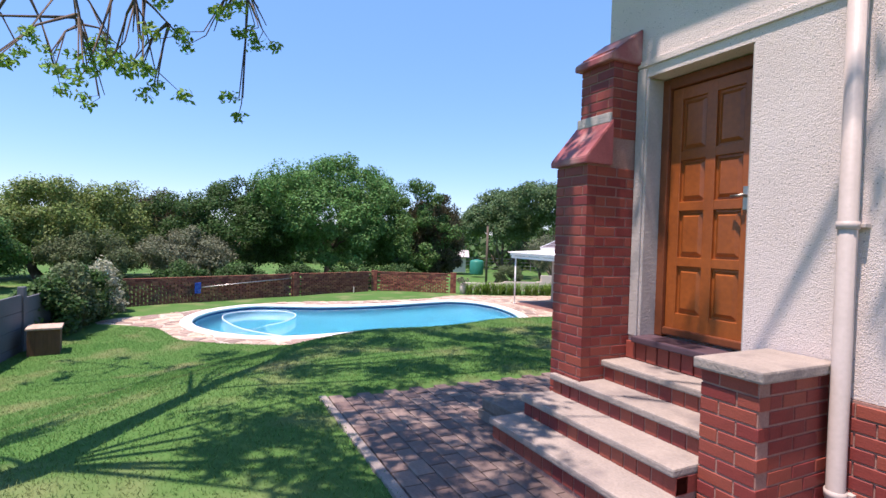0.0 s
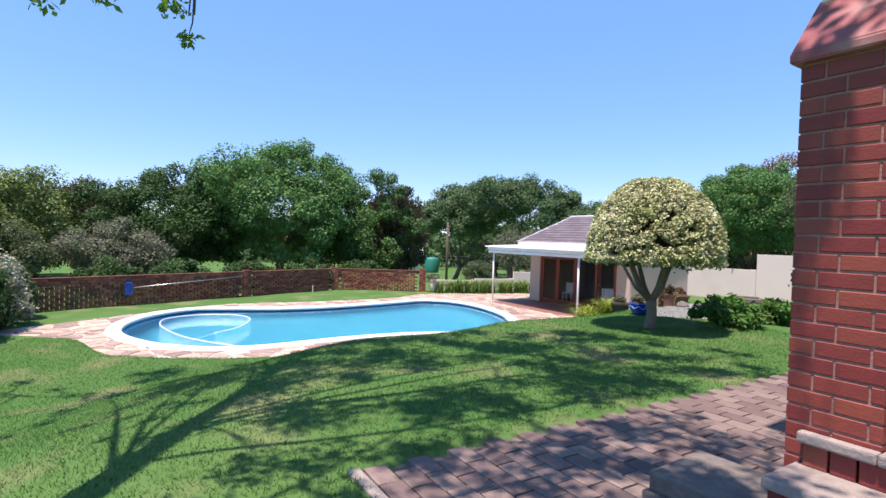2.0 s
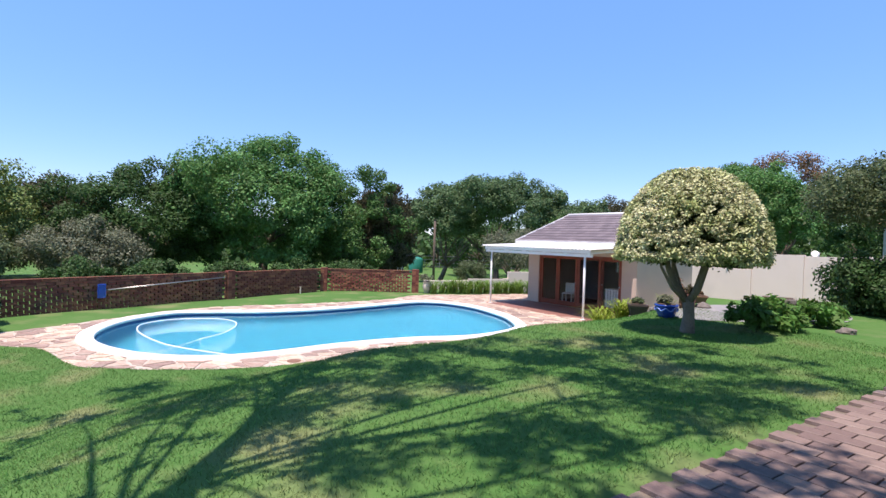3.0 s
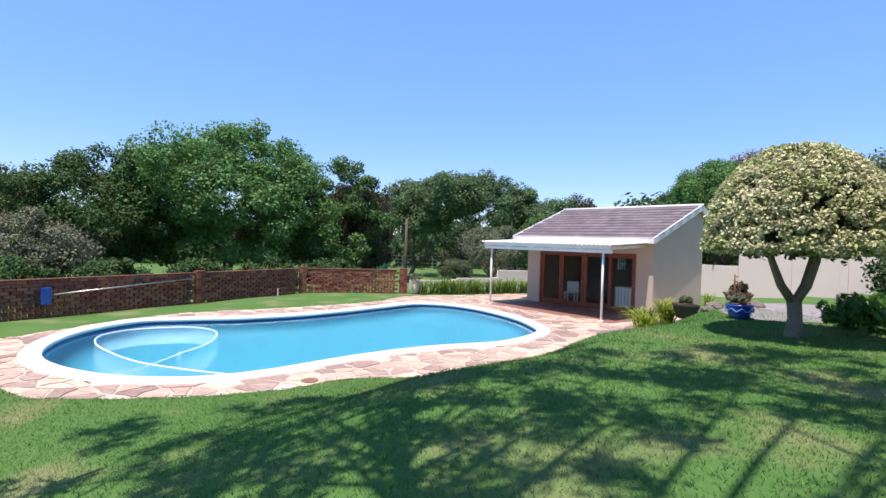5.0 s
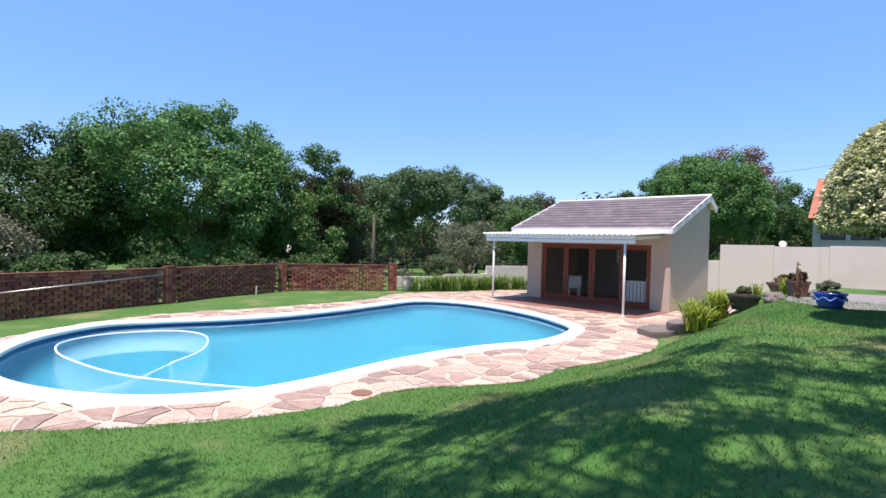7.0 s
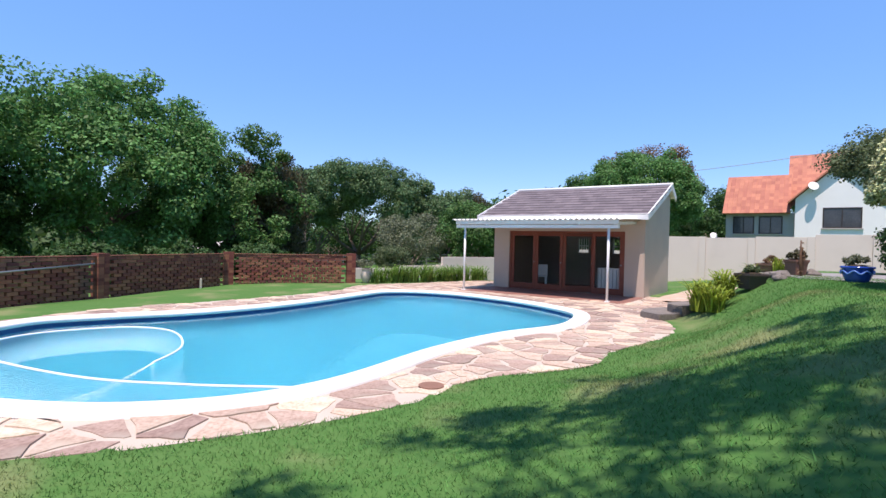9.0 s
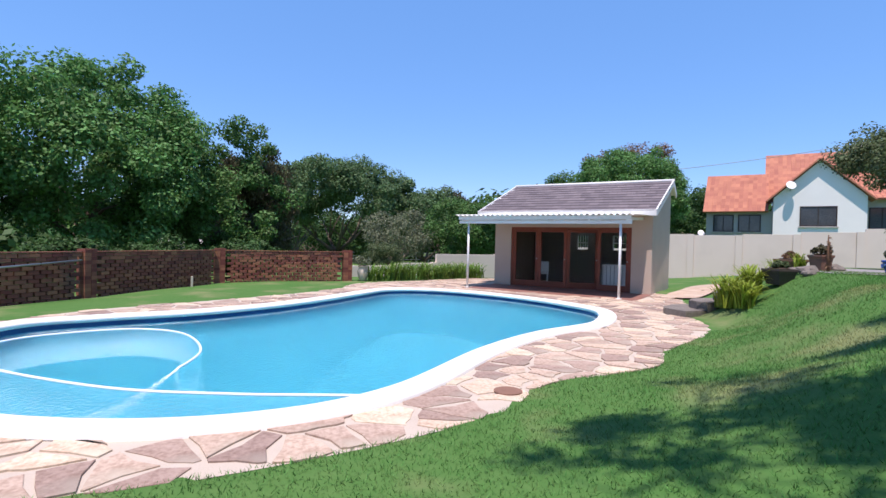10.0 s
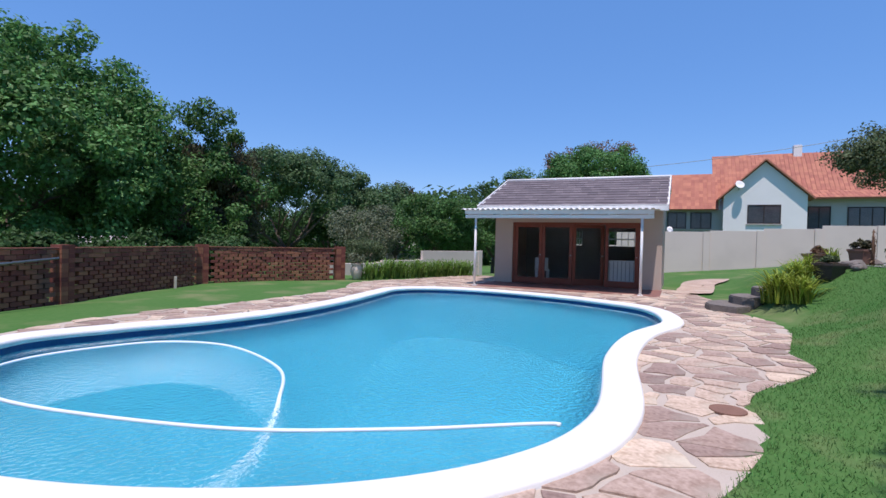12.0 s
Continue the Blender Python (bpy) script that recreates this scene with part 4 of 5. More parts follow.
def build_fence():
    line = [(-12.05, 18.85), (-6.9, 24.2), (-3.65, 27.55), (0.6, 27.5)]
    bm_far = bmesh.new()
    for k in range(3):
        (xa, ya), (xb, yb) = line[k], line[k + 1]
        ang = math.degrees(math.atan2(yb - ya, xb - xa))
        L = math.hypot(xb - xa, yb - ya)
        t = thing("fence_wall_%d" % (k + 1), pose(xa, ya, 0, 0, 0, ang), "honeycomb red-brown face brick garden wall", "wall", kind="structure")
        near = k > 0
        joined = bmesh.new()
        rows = 13
        for r in range(rows):
            z = -0.12 + r * 0.088
            solid = r in (0, rows - 2, rows - 1)
            pitch = 0.235 if solid else 0.266
            x = 0.2 + (0.5 * pitch if r % 2 else 0)
            while x + 0.2 < L - 0.16:
                dx, dy = random.uniform(-0.006, 0.006), random.uniform(-0.008, 0.008)
                if near and 2 < r < 9:
                    brick_at(t, M_FBRICK, pose(x + dx, dy, z, 0, 0, random.uniform(-1, 1)), 0.222, 0.106, 0.077)
                else:
                    box(joined, x + dx, x + dx + 0.222, dy, dy + 0.106, z, z + 0.077)
                x += pitch
        tagged(part("joined_bricks", joined, M_FBRICK2, t), kind="stuff")
        part("coping_course", block(0.17, L - 0.17, -0.015, 0.121, 1.024, 1.05, 0.004), M_FBRICK2, t)
        for xp in ((0, L) if k == 2 else (0,)):
            pier = bmesh.new()
            for r in range(14):
                z = -0.12 + r * 0.088
                o = 0.004 * (r % 2)
                box(pier, xp - 0.16 + o, xp + 0.004, -0.06, 0.17, z, z + 0.078)
                box(pier, xp + 0.014, xp + 0.16 - o, -0.06, 0.17, z, z + 0.078)
            box(pier, xp - 0.15, xp + 0.15, -0.05, 0.16, -0.12, 1.1)
            part("pier", pier, M_FBRICK2, t)
    # pole lying along the wall
    bm = tube(bmesh.new(), [(-9.9, 20.83, 0.62), (-8.3, 22.5, 0.76), (-7.02, 23.83, 0.86)], 0.022, 8)
    tagged(part("pool_pole", bm, M_METAL, None, smooth=True), "long pale metal pool pole hung along the brick wall", "pool pole")
    brush = thing("pool_brush", pose(-9.9, 20.78, 0.28, 0, 0, 46), "blue pool leaf net hung on the brick wall", "pool net")
    part("head", block(-0.12, 0.12, 0, 0.05, 0.1, 0.55, 0.02), M_BLUE, brush)
    # grey panel fence at the far corner
    f = thing("panel_fence", pose(-12.1, 18.6, -0.1, 0, 0, -70.5), "grey weathered panel fence with posts, half hidden by creeper", "fence")
    for k in range(7):
        h = 0.29 + 0.022 * k
        part("fence_post", block(k * 1.8 - 0.07, k * 1.8 + 0.07, -0.07, 0.07, -0.2, 4 * h + 0.1, 0.01), M_CEMENT if k == 0 else M_GREYFENCE, f, "pale concrete post" if k == 0 else "")
        for j in range(4):
            part("panel", block(k * 1.8 + 0.075, k * 1.8 + 1.725, -0.03, 0.03, -0.1 + j * (h + 0.008), -0.1 + h + j * (h + 0.008), 0.008), M_GREYFENCE, f)
    # timber pump box
    x, y = -9.1, 11.75
    b = thing("pump_box", pose(x, y, ground_at(x, y) - 0.02, 0, 0, 33) @ Matrix.Diagonal((0.5, 0.68, 0.82, 1)), "weathered brown timber pump box with a pale lid", "pump box")
    for k in range(8):
        part("board", block(-0.6 + k * 0.15, -0.455 + k * 0.15, -0.45, -0.42, 0, 0.72, 0.004), M_BOX, b)
    part("carcass", block(-0.6, 0.595, -0.418, 0.45, 0, 0.72, 0.006), M_BOX, b)
    part("lid", block(-0.66, 0.66, -0.52, 0.5, 0.725, 0.78, 0.01), M_STONE_FAR, b, "pale worn lid")
    rng = np.random.default_rng(77)
    for k, (x, y, r, h, mt, lb) in enumerate(((-11.75, 17.9, 0.6, 1.5, L_OLIVE, "olive green creeper over the grey fence"), (-11.2, 16.6, 0.65, 1.75, L_FLOWER, "pale flowering creeper over the grey fence"), (-11.0, 15.6, 0.7, 1.6, L_DARK, "dark green creeper over the grey fence"), (-10.6, 14.4, 0.7, 1.7, L_OLIVE, "olive green creeper over the grey fence"), (-10.2, 13.2, 0.65, 1.5, L_DARK, "dark green creeper over the grey fence"))):
        c = crown_clumps(rng, (0, 0, h * 0.5), (r, r, h * 0.55), 60, 0.25, -0.8)
        ob = leaf_cloud("fence_shrub", c, np.full(len(c), 0.25), 80, 0.11, mt, None, 0.7, rng)
        ob.matrix_basis = pose(x, y, ground_at(x, y))
        tagged(ob, lb, "shrub")


build_fence()


# ---- big house with the side door ----
def build_house():
    t = thing("house", HOUSE, "old house with a roughcast wall and red brick buttress", "house")
    y0 = 0.55
    for q in ((-0.05, 0.42, y0, y0 + 0.35, 1.1, 6.6), (1.36, 9.0, y0, y0 + 0.35, 2.06, 6.6), (0.42, 1.36, y0, y0 + 0.35, 4.38, 6.6), (0.42, 1.36, y0 + 0.01, y0 + 0.35, 1.1, 2.13), (-0.05, 0.3, y0 + 0.35, 7.0, 1.1, 6.6), (8.65, 9.0, y0 + 0.35, 7.0, 1.1, 6.6), (0.3, 8.65, 6.65, 7.0, 1.1, 6.6)):
        part("wall", block(*q), M_ROUGHCAST, t)
    course(t, M_BRICK, pose(0.33, y0 - 0.05, 1.935), 1.24, 0, 0.104, height=0.148)
    part("string_course", block(-0.05, 9.0, y0 - 0.02, y0, 4.47, 4.53, 0.006), M_ROUGHCAST, t)
    part("jamb_band", block(0.325, 0.415, y0 - 0.025, y0 - 0.002, 2.13, 4.45, 0.006), M_CEMENT, t, "smooth grey cement band")
    roof = bmesh.new()
    box(roof, -0.5, 9.4, 0.05, 3.9, 0, 0.12, m=pose(0, 0, 6.55, 30))
    box(roof, -0.5, 9.4, -3.9, -0.05, 0, 0.12, m=pose(0, 7.55, 6.55, -30))
    part("roof", roof, M_REDTILE, t)
    # plinth
    part("plinth_core", block(1.3, 9.0, y0 - 0.012, y0 + 0.34, 1.1, 2.055), M_BRICKMORTAR, t)
    for r in range(10):
        course(t, M_BRICK, pose(1.95, y0 - 0.022, 1.19 + r * 0.086), 1.6, 0.11 * (r % 2))
    # buttress
    x0, x1, zb = -0.08, 0.32, 1.19
    part("buttress_core", block(x0 + 0.007, x1 - 0.007, 0.007, y0 - 0.002, 1.1, 3.66), M_BRICKMORTAR, t)
    for r in range(28):
        z = zb + r * 0.086
        course(t, M_BRICK, pose(x0, 0, z), x1 - x0, 0.117 if r % 2 else 0.0, 0.195 if r % 2 == 0 else 0.222)
        course(t, M_BRICK, pose(x1, 0.105, z, 0, 0, 90), y0 - 0.107, 0.0 if r % 2 else 0.117)
        course(t, M_BRICK, pose(x0, y0 - 0.002, z, 0, 0, -90), y0 - 0.107, 0.0 if r % 2 else 0.117)
    part("buttress_core", block(x0 + 0.007, x1 - 0.007, 0.257, y0 - 0.002, 3.66, 4.6), M_BRICKMORTAR, t)
    for r in range(9):
        z = 3.85 + r * 0.086
        course(t, M_BRICK, pose(x0, 0.25, z), x1 - x0, 0.117 if r % 2 else 0.0, 0.195 if r % 2 == 0 else 0.222)
        course(t, M_BRICK, pose(x1, 0.355, z, 0, 0, 90), 0.193, 0.0)

    def cap(ya, za, yb, zbk):
        bm = bmesh.new()
        prof = [(ya, za), (ya, za + 0.05), (yb, zbk + 0.04), (yb, za)]
        lo = [bm.verts.new((x0 - 0.035, y, z)) for y, z in prof]
        hi = [bm.verts.new((x1 + 0.035, y, z)) for y, z in prof]
        bm.faces.new(lo)
        bm.faces.new(hi[::-1])
        for k in range(4):
            bm.faces.new((lo[k], hi[k], hi[(k + 1) % 4], lo[(k + 1) % 4]))
        bmesh.ops.recalc_face_normals(bm, faces=bm.faces)
        bmesh.ops.bevel(bm, geom=list(bm.edges), offset=0.008, segments=2, affect="EDGES")
        part("buttress_cap", bm, M_CAP, t, "sloping cap painted dull red")
    cap(-0.05, 3.6, 0.248, 3.96)
    cap(0.19, 4.5, y0 - 0.003, 4.78)
    part("mortar_patch", block(x0 - 0.01, x1 + 0.01, 0.22, 0.249, 3.97, 4.06, 0.01), M_CEMENT, t, "rough pale mortar patch")
    # door
    d0, d1 = 0.42, 1.36
    part("threshold", block(d0 + 0.002, d1 - 0.002, y0 - 0.09, 0.72, 2.085, 2.14, 0.012), M_SILL, t, "dark purple painted sill")
    part("reveal", box(box(bmesh.new(), d0 + 0.001, d0 + 0.012, y0 + 0.005, 0.745, 2.14, 4.37), d1 - 0.012, d1 - 0.001, y0 + 0.005, 0.745, 2.14, 4.37), M_CEMENT, t)
    fr = bmesh.new()
    box(fr, d0 + 0.013, d0 + 0.09, 0.725, 0.845, 2.14, 4.37, 0.008)
    box(fr, d1 - 0.09, d1 - 0.013, 0.725, 0.845, 2.14, 4.37, 0.008)
    box(fr, d0 + 0.09, d1 - 0.09, 0.725, 0.845, 4.28, 4.37, 0.008)
    part("door_frame", fr, M_FRAMEWOOD, t)
    a, b, lo, hi = d0 + 0.093, d1 - 0.093, 2.155, 4.275
    leaf = bmesh.new()
    box(leaf, a, b, 0.785, 0.815, lo, hi)
    rails = [lo, lo + 0.20, lo + 0.60, lo + 0.68, lo + 1.07, lo + 1.15, lo + 1.50, lo + 1.58, hi - 0.1, hi]
    mid = (a + b) / 2
    for xa, xb in ((a, a + 0.1), (mid - 0.045, mid + 0.045), (b - 0.1, b)):
        box(leaf, xa, xb, 0.760, 0.787, lo, hi, 0.006)
    for k in range(0, len(rails), 2):
        for xa, xb in ((a + 0.098, mid - 0.043), (mid + 0.043, b - 0.098)):
            box(leaf, xa, xb, 0.761, 0.787, rails[k], rails[k + 1], 0.006)
    door = part("door", leaf, M_DOOR, t, "varnished orange-brown panelled wooden door")
    for k in range(1, len(rails) - 1, 2):
        for xa, xb in ((a + 0.115, mid - 0.06), (mid + 0.06, b - 0.115)):
            bm = bmesh.new()
            box(bm, xa, xb, 0.767, 0.786, rails[k] + 0.018, rails[k + 1] - 0.018)
            for v in bm.verts:
                if v.co.y < 0.775:
                    v.co.x += 0.03 if v.co.x < (xa + xb) / 2 else -0.03
                    v.co.z += 0.03 if v.co.z < (rails[k] + rails[k + 1]) / 2 else -0.03
            part("door_panel", bm, M_DOOR, door)
    part("weather_bar", block(a, b, 0.725, 0.760, lo + 0.005, lo + 0.07, 0.012), M_FRAMEWOOD, door)
    lock = part("lock_plate", block(b - 0.085, b - 0.03, 0.750, 0.759, lo + 1.06, lo + 1.24, 0.004), M_METAL, door, "dull metal lock plate")
    part("handle", tube(bmesh.new(), [(b - 0.057, 0.755, lo + 1.17), (b - 0.057, 0.710, lo + 1.17), (b - 0.15, 0.705, lo + 1.165)], 0.011, 8), M_METAL, door, "metal lever handle", smooth=True)
    # downpipe
    px = 2.02
    pipe = tube(bmesh.new(), [(px, y0 - 0.09, 6.5), (px, y0 - 0.09, 1.42), (px, y0 - 0.12, 1.33), (px, y0 - 0.2, 1.28)], 0.05, 14)
    pp = part("downpipe", pipe, M_PIPE, t, "beige painted downpipe", smooth=True)
    for z in (1.5, 3.08, 4.7):
        part("collar", tube(bmesh.new(), [(px, y0 - 0.09, z - 0.022), (px, y0 - 0.09, z + 0.022)], 0.058, 14), M_PIPE, pp, smooth=True)
        part("bracket", block(px - 0.075, px + 0.075, y0 - 0.06, y0 - 0.002, z - 0.012, z + 0.012, 0.003), M_PIPE, pp)
    tap = thing("garden_tap", HOUSE @ pose(2.02, 0.3, 1.33), "small metal garden tap below the downpipe", "tap")
    part("spout", tube(bmesh.new(), [(-0.12, 0.22, 0.05), (-0.1, 0.02, 0.05), (-0.1, -0.04, 0.03), (-0.1, -0.05, -0.03)], 0.016, 8), M_METAL, tap, smooth=True)
    part("wheel", tube(bmesh.new(), [(-0.1, 0.02, 0.06), (-0.1, 0.02, 0.11)], 0.03, 8), M_METAL, tap, smooth=True)
    # steps
    st = thing("entrance_steps", HOUSE, "worn concrete entrance steps with red brick risers", "steps")
    fronts = ((0.25, 1.93, 0.18), (-0.04, 1.76, 0.0), (-0.33, 1.59, -0.02), (-0.63, 1.42, -0.05))
    for k, (yf, z, xs) in enumerate(fronts):
        xe = 1.565
        rear = fronts[k - 1][0] + 0.04 if k else y0 - 0.005
        xa = xs if k else 0.325
        if k == 1:
            part("tread", block(x1 + 0.004, xe, yf - 0.03, rear, z - 0.055, z, 0.012), M_TREAD, st)
            part("tread", block(xs, x1 + 0.003, yf - 0.03, -0.006, z - 0.055, z, 0.012), M_TREAD, st)
        else:
            part("tread", block(xa, xe, yf - 0.03, rear, z - 0.055, z, 0.014), M_TREAD, st)
        part("riser_core", block(max(xa, x1 + 0.004) if k < 2 else xa + 0.03, xe - 0.004, yf + 0.008, rear - 0.002, 1.1, z - 0.056), M_BRICKMORTAR, st)
        x = xa + 0.02
        while x < xe - 0.05:
            ln = min(0.104, xe - x)
            brick_at(st, M_BRICK, pose(x, yf, z - 0.17), ln, height=0.112)
            x += 0.115
        if k > 1:
            course(st, M_BRICK, pose(xa + 0.02, rear, z - 0.17, 0, 0, -90), rear - yf - 0.1, 0, height=0.112)
            brick_at(st, M_BRICK, pose(xe, yf, z - 0.17, 0, 0, 90), max(rear - yf, 0.1), height=0.112)
    # side pedestal
    pd = thing("step_pedestal", HOUSE, "red brick step pedestal with a concrete top", "pedestal")
    a0, a1, b0, b1 = 1.575, 1.935, -0.16, y0 - 0.03
    part("core", block(a0 + 0.007, a1 - 0.007, b0 + 0.007, b1, 1.1, 2.19), M_BRICKMORTAR, pd)
    for r in range(12):
        z = 1.17 + r * 0.086
        course(pd, M_BRICK, pose(a0, b0, z), a1 - a0, 0.11 if r % 2 else 0.0)
        course(pd, M_BRICK, pose(a1, b0 + 0.105, z, 0, 0, 90), b1 - b0 - 0.107, 0.0 if r % 2 else 0.117)
        course(pd, M_BRICK, pose(a0, b1, z, 0, 0, -90), b1 - b0 - 0.107, 0.0 if r % 2 else 0.117)
    part("top_slab", block(a0 - 0.035, a1 + 0.035, b0 - 0.035, b1 + 0.02, 2.19, 2.26, 0.014), M_TREAD, pd, "worn concrete top slab")
    # loose slabs beside the steps
    for k, (ax, ay, w, l, z0, z1) in enumerate(((-0.36, -0.17, 0.46, 0.56, 1.2, 1.3), (-0.33, -0.14, 0.5, 0.54, 1.302, 1.41))):
        tagged(part("stone_slab", block(-w / 2, w / 2, -l / 2, l / 2, z0, z1, 0.015), M_ROCK, None, m=HOUSE @ pose(ax, ay, 0, 0, 0, 3 * k)), "grey concrete slab stacked beside the steps", "slab", "stacked slabs")


build_house()


# ---- neighbour's house beyond the wall ----
def build_neighbour():
    t = thing("neighbour_house", LODGE @ pose(0, 30, 0), "white gabled house with an orange-red tiled roof", "house")

    def prism(name, prof, xa, xb, mat, along="y"):
        bm = bmesh.new()
        pt = (lambda u, v, s: (u, s, v)) if along == "y" else (lambda u, v, s: (s, u, v))
        lo = [bm.verts.new(pt(u, v, xa)) for u, v in prof]
        hi = [bm.verts.new(pt(u, v, xb)) for u, v in prof]
        bm.faces.new(lo)
        bm.faces.new(hi[::-1])
        n = len(prof)
        for k in range(n):
            bm.faces.new((lo[k], hi[k], hi[(k + 1) % n], lo[(k + 1) % n]))
        bmesh.ops.recalc_face_normals(bm, faces=bm.faces)
        return part(name, bm, mat, t)
    prism("gable_wall", [(4.05, 1.2), (9.45, 1.2), (9.45, 5.45), (6.75, 8.0), (4.05, 5.45)], 0, 5, M_HOUSEWHITE)
    for sgn, xe in ((1, 3.65), (-1, 9.85)):
        ang = math.degrees(math.atan2(2.95, 3.1)) * sgn
        r = block(0 if sgn > 0 else -4.3, 4.3 if sgn > 0 else 0, -0.35, 5.4, 0, 0.1, 0, pose(xe, 0, 5.15, 0, -ang, 0))
        part("gable_roof", r, M_REDTILE, t)
    # main roof with rows of tiles
    def tiled(xa, xb, ya, za, yb, zb_):
        L = math.hypot(yb - ya, zb_ - za)
        m = pose(0, ya, za, math.degrees(math.atan2(zb_ - za, yb - ya)))
        rows = max(3, int(L / 0.36))
        bm = bmesh.new()
        for k in range(rows):
            x = xa
            while x < xb - 0.1:
                w = min(0.3, xb - x)
                box(bm, x, x + w - 0.02, k * L / rows - 0.03, (k + 1) * L / rows, 0.03, 0.075, m=m @ pose(0, 0, 0.02, 0))
                x += 0.3
        box(bm, xa, xb, 0, L, -0.06, 0.045, m=m)
        tagged(part("tiled_roof", bm, M_REDTILE, t), "orange-red clay tiled roof")
    tiled(3.5, 16.0, 3.0, 5.6, 7.0, 9.6)
    tiled(-0.6, 3.75, 0.3, 4.45, 3.6, 7.6)
    part("wing_wall", block(-0.4, 4.04, 0.8, 5, 1.2, 4.5), M_GREYWALL, t)
    part("wing_wall", block(9.46, 16.0, 1.6, 6, 1.2, 5.4), M_GREYWALL, t)
    tiled(9.5, 16.0, 0.9, 5.3, 3.0, 6.0)
    part("chimney", block(9.6, 10.2, 6.6, 7.2, 9.2, 10.3, 0.02), M_HOUSEWHITE, t)

    def window(xa, xb, za, zb_, y, bars=2):
        f = bmesh.new()
        for u, v, lo, hi in [(xa, xa + 0.07, za, zb_), (xb - 0.07, xb, za, zb_), (xa + 0.07, xb - 0.07, za, za + 0.07), (xa + 0.07, xb - 0.07, zb_ - 0.07, zb_)] + [(xa + (xb - xa) * k / bars - 0.025, xa + (xb - xa) * k / bars + 0.025, za + 0.07, zb_ - 0.07) for k in range(1, bars)]:
            box(f, u, v, y - 0.05, y + 0.02, lo, hi)
        wdw = part("window", f, M_DARK, t, "dark framed window")
        part("pane", block(xa + 0.07, xb - 0.07, y - 0.02, y - 0.012, za + 0.07, zb_ - 0.07), M_PANE, wdw)
        part("sill", block(xa - 0.08, xb + 0.08, y - 0.1, y - 0.003, za - 0.09, za - 0.003, 0.01), M_CEMENT, wdw)
    window(5.66, 7.82, 3.35, 4.78, 0)
    window(0.1, 1.5, 2.95, 4.25, 0.8)
    window(1.8, 3.3, 2.95, 4.25, 0.8)
    window(9.75, 11.2, 2.95, 4.75, 1.6)
    window(12.2, 14.4, 3.2, 4.7, 1.6, 3)
    dish = thing("satellite_dish", LODGE @ pose(5.05, 29.6, 6.25, 65, 0, 20), "white satellite dish on the gable wall", "satellite dish")
    part("dish", lathe(bmesh.new(), [(0.02, 0.0), (0.18, 0.02), (0.31, 0.09), (0.33, 0.1), (0.31, 0.11), (0.15, 0.045)], 20), M_WHITE, dish, smooth=True)
    part("arm", tube(bmesh.new(), [(0, -0.1, 0.0), (0, -0.3, -0.25)], 0.03, 8), M_METAL, dish, smooth=True)
    small = thing("satellite_dish", LODGE @ pose(0.45, 17.3, 2.38, 75, 0, 30), "small white satellite dish behind the boundary wall", "satellite dish")
    part("dish", lathe(bmesh.new(), [(0.02, 0.0), (0.11, 0.02), (0.18, 0.06), (0.19, 0.07), (0.1, 0.03)], 18), M_WHITE, small, smooth=True)
    part("arm", tube(bmesh.new(), [(0, 0, 0), (0, -0.4, -0.2)], 0.02, 6), M_METAL, small, smooth=True)
    wire = tube(bmesh.new(), [(-5 + 22 * u, 27, 6.9 + 2.6 * u + 1.6 * (u - 0.5) ** 2) for u in np.linspace(0, 1, 24)], 0.02, 5)
    tagged(part("overhead_wire", wire, M_WIRE, m=LODGE), "thin dark overhead wire in front of the roofs", "wire")


M_PANE = material("window_pane_dark", (0.05, 0.055, 0.065), (0.09, 0.09, 0.1), 0.08, 1.5, 12, 0, spec=0.6)
build_neighbour()


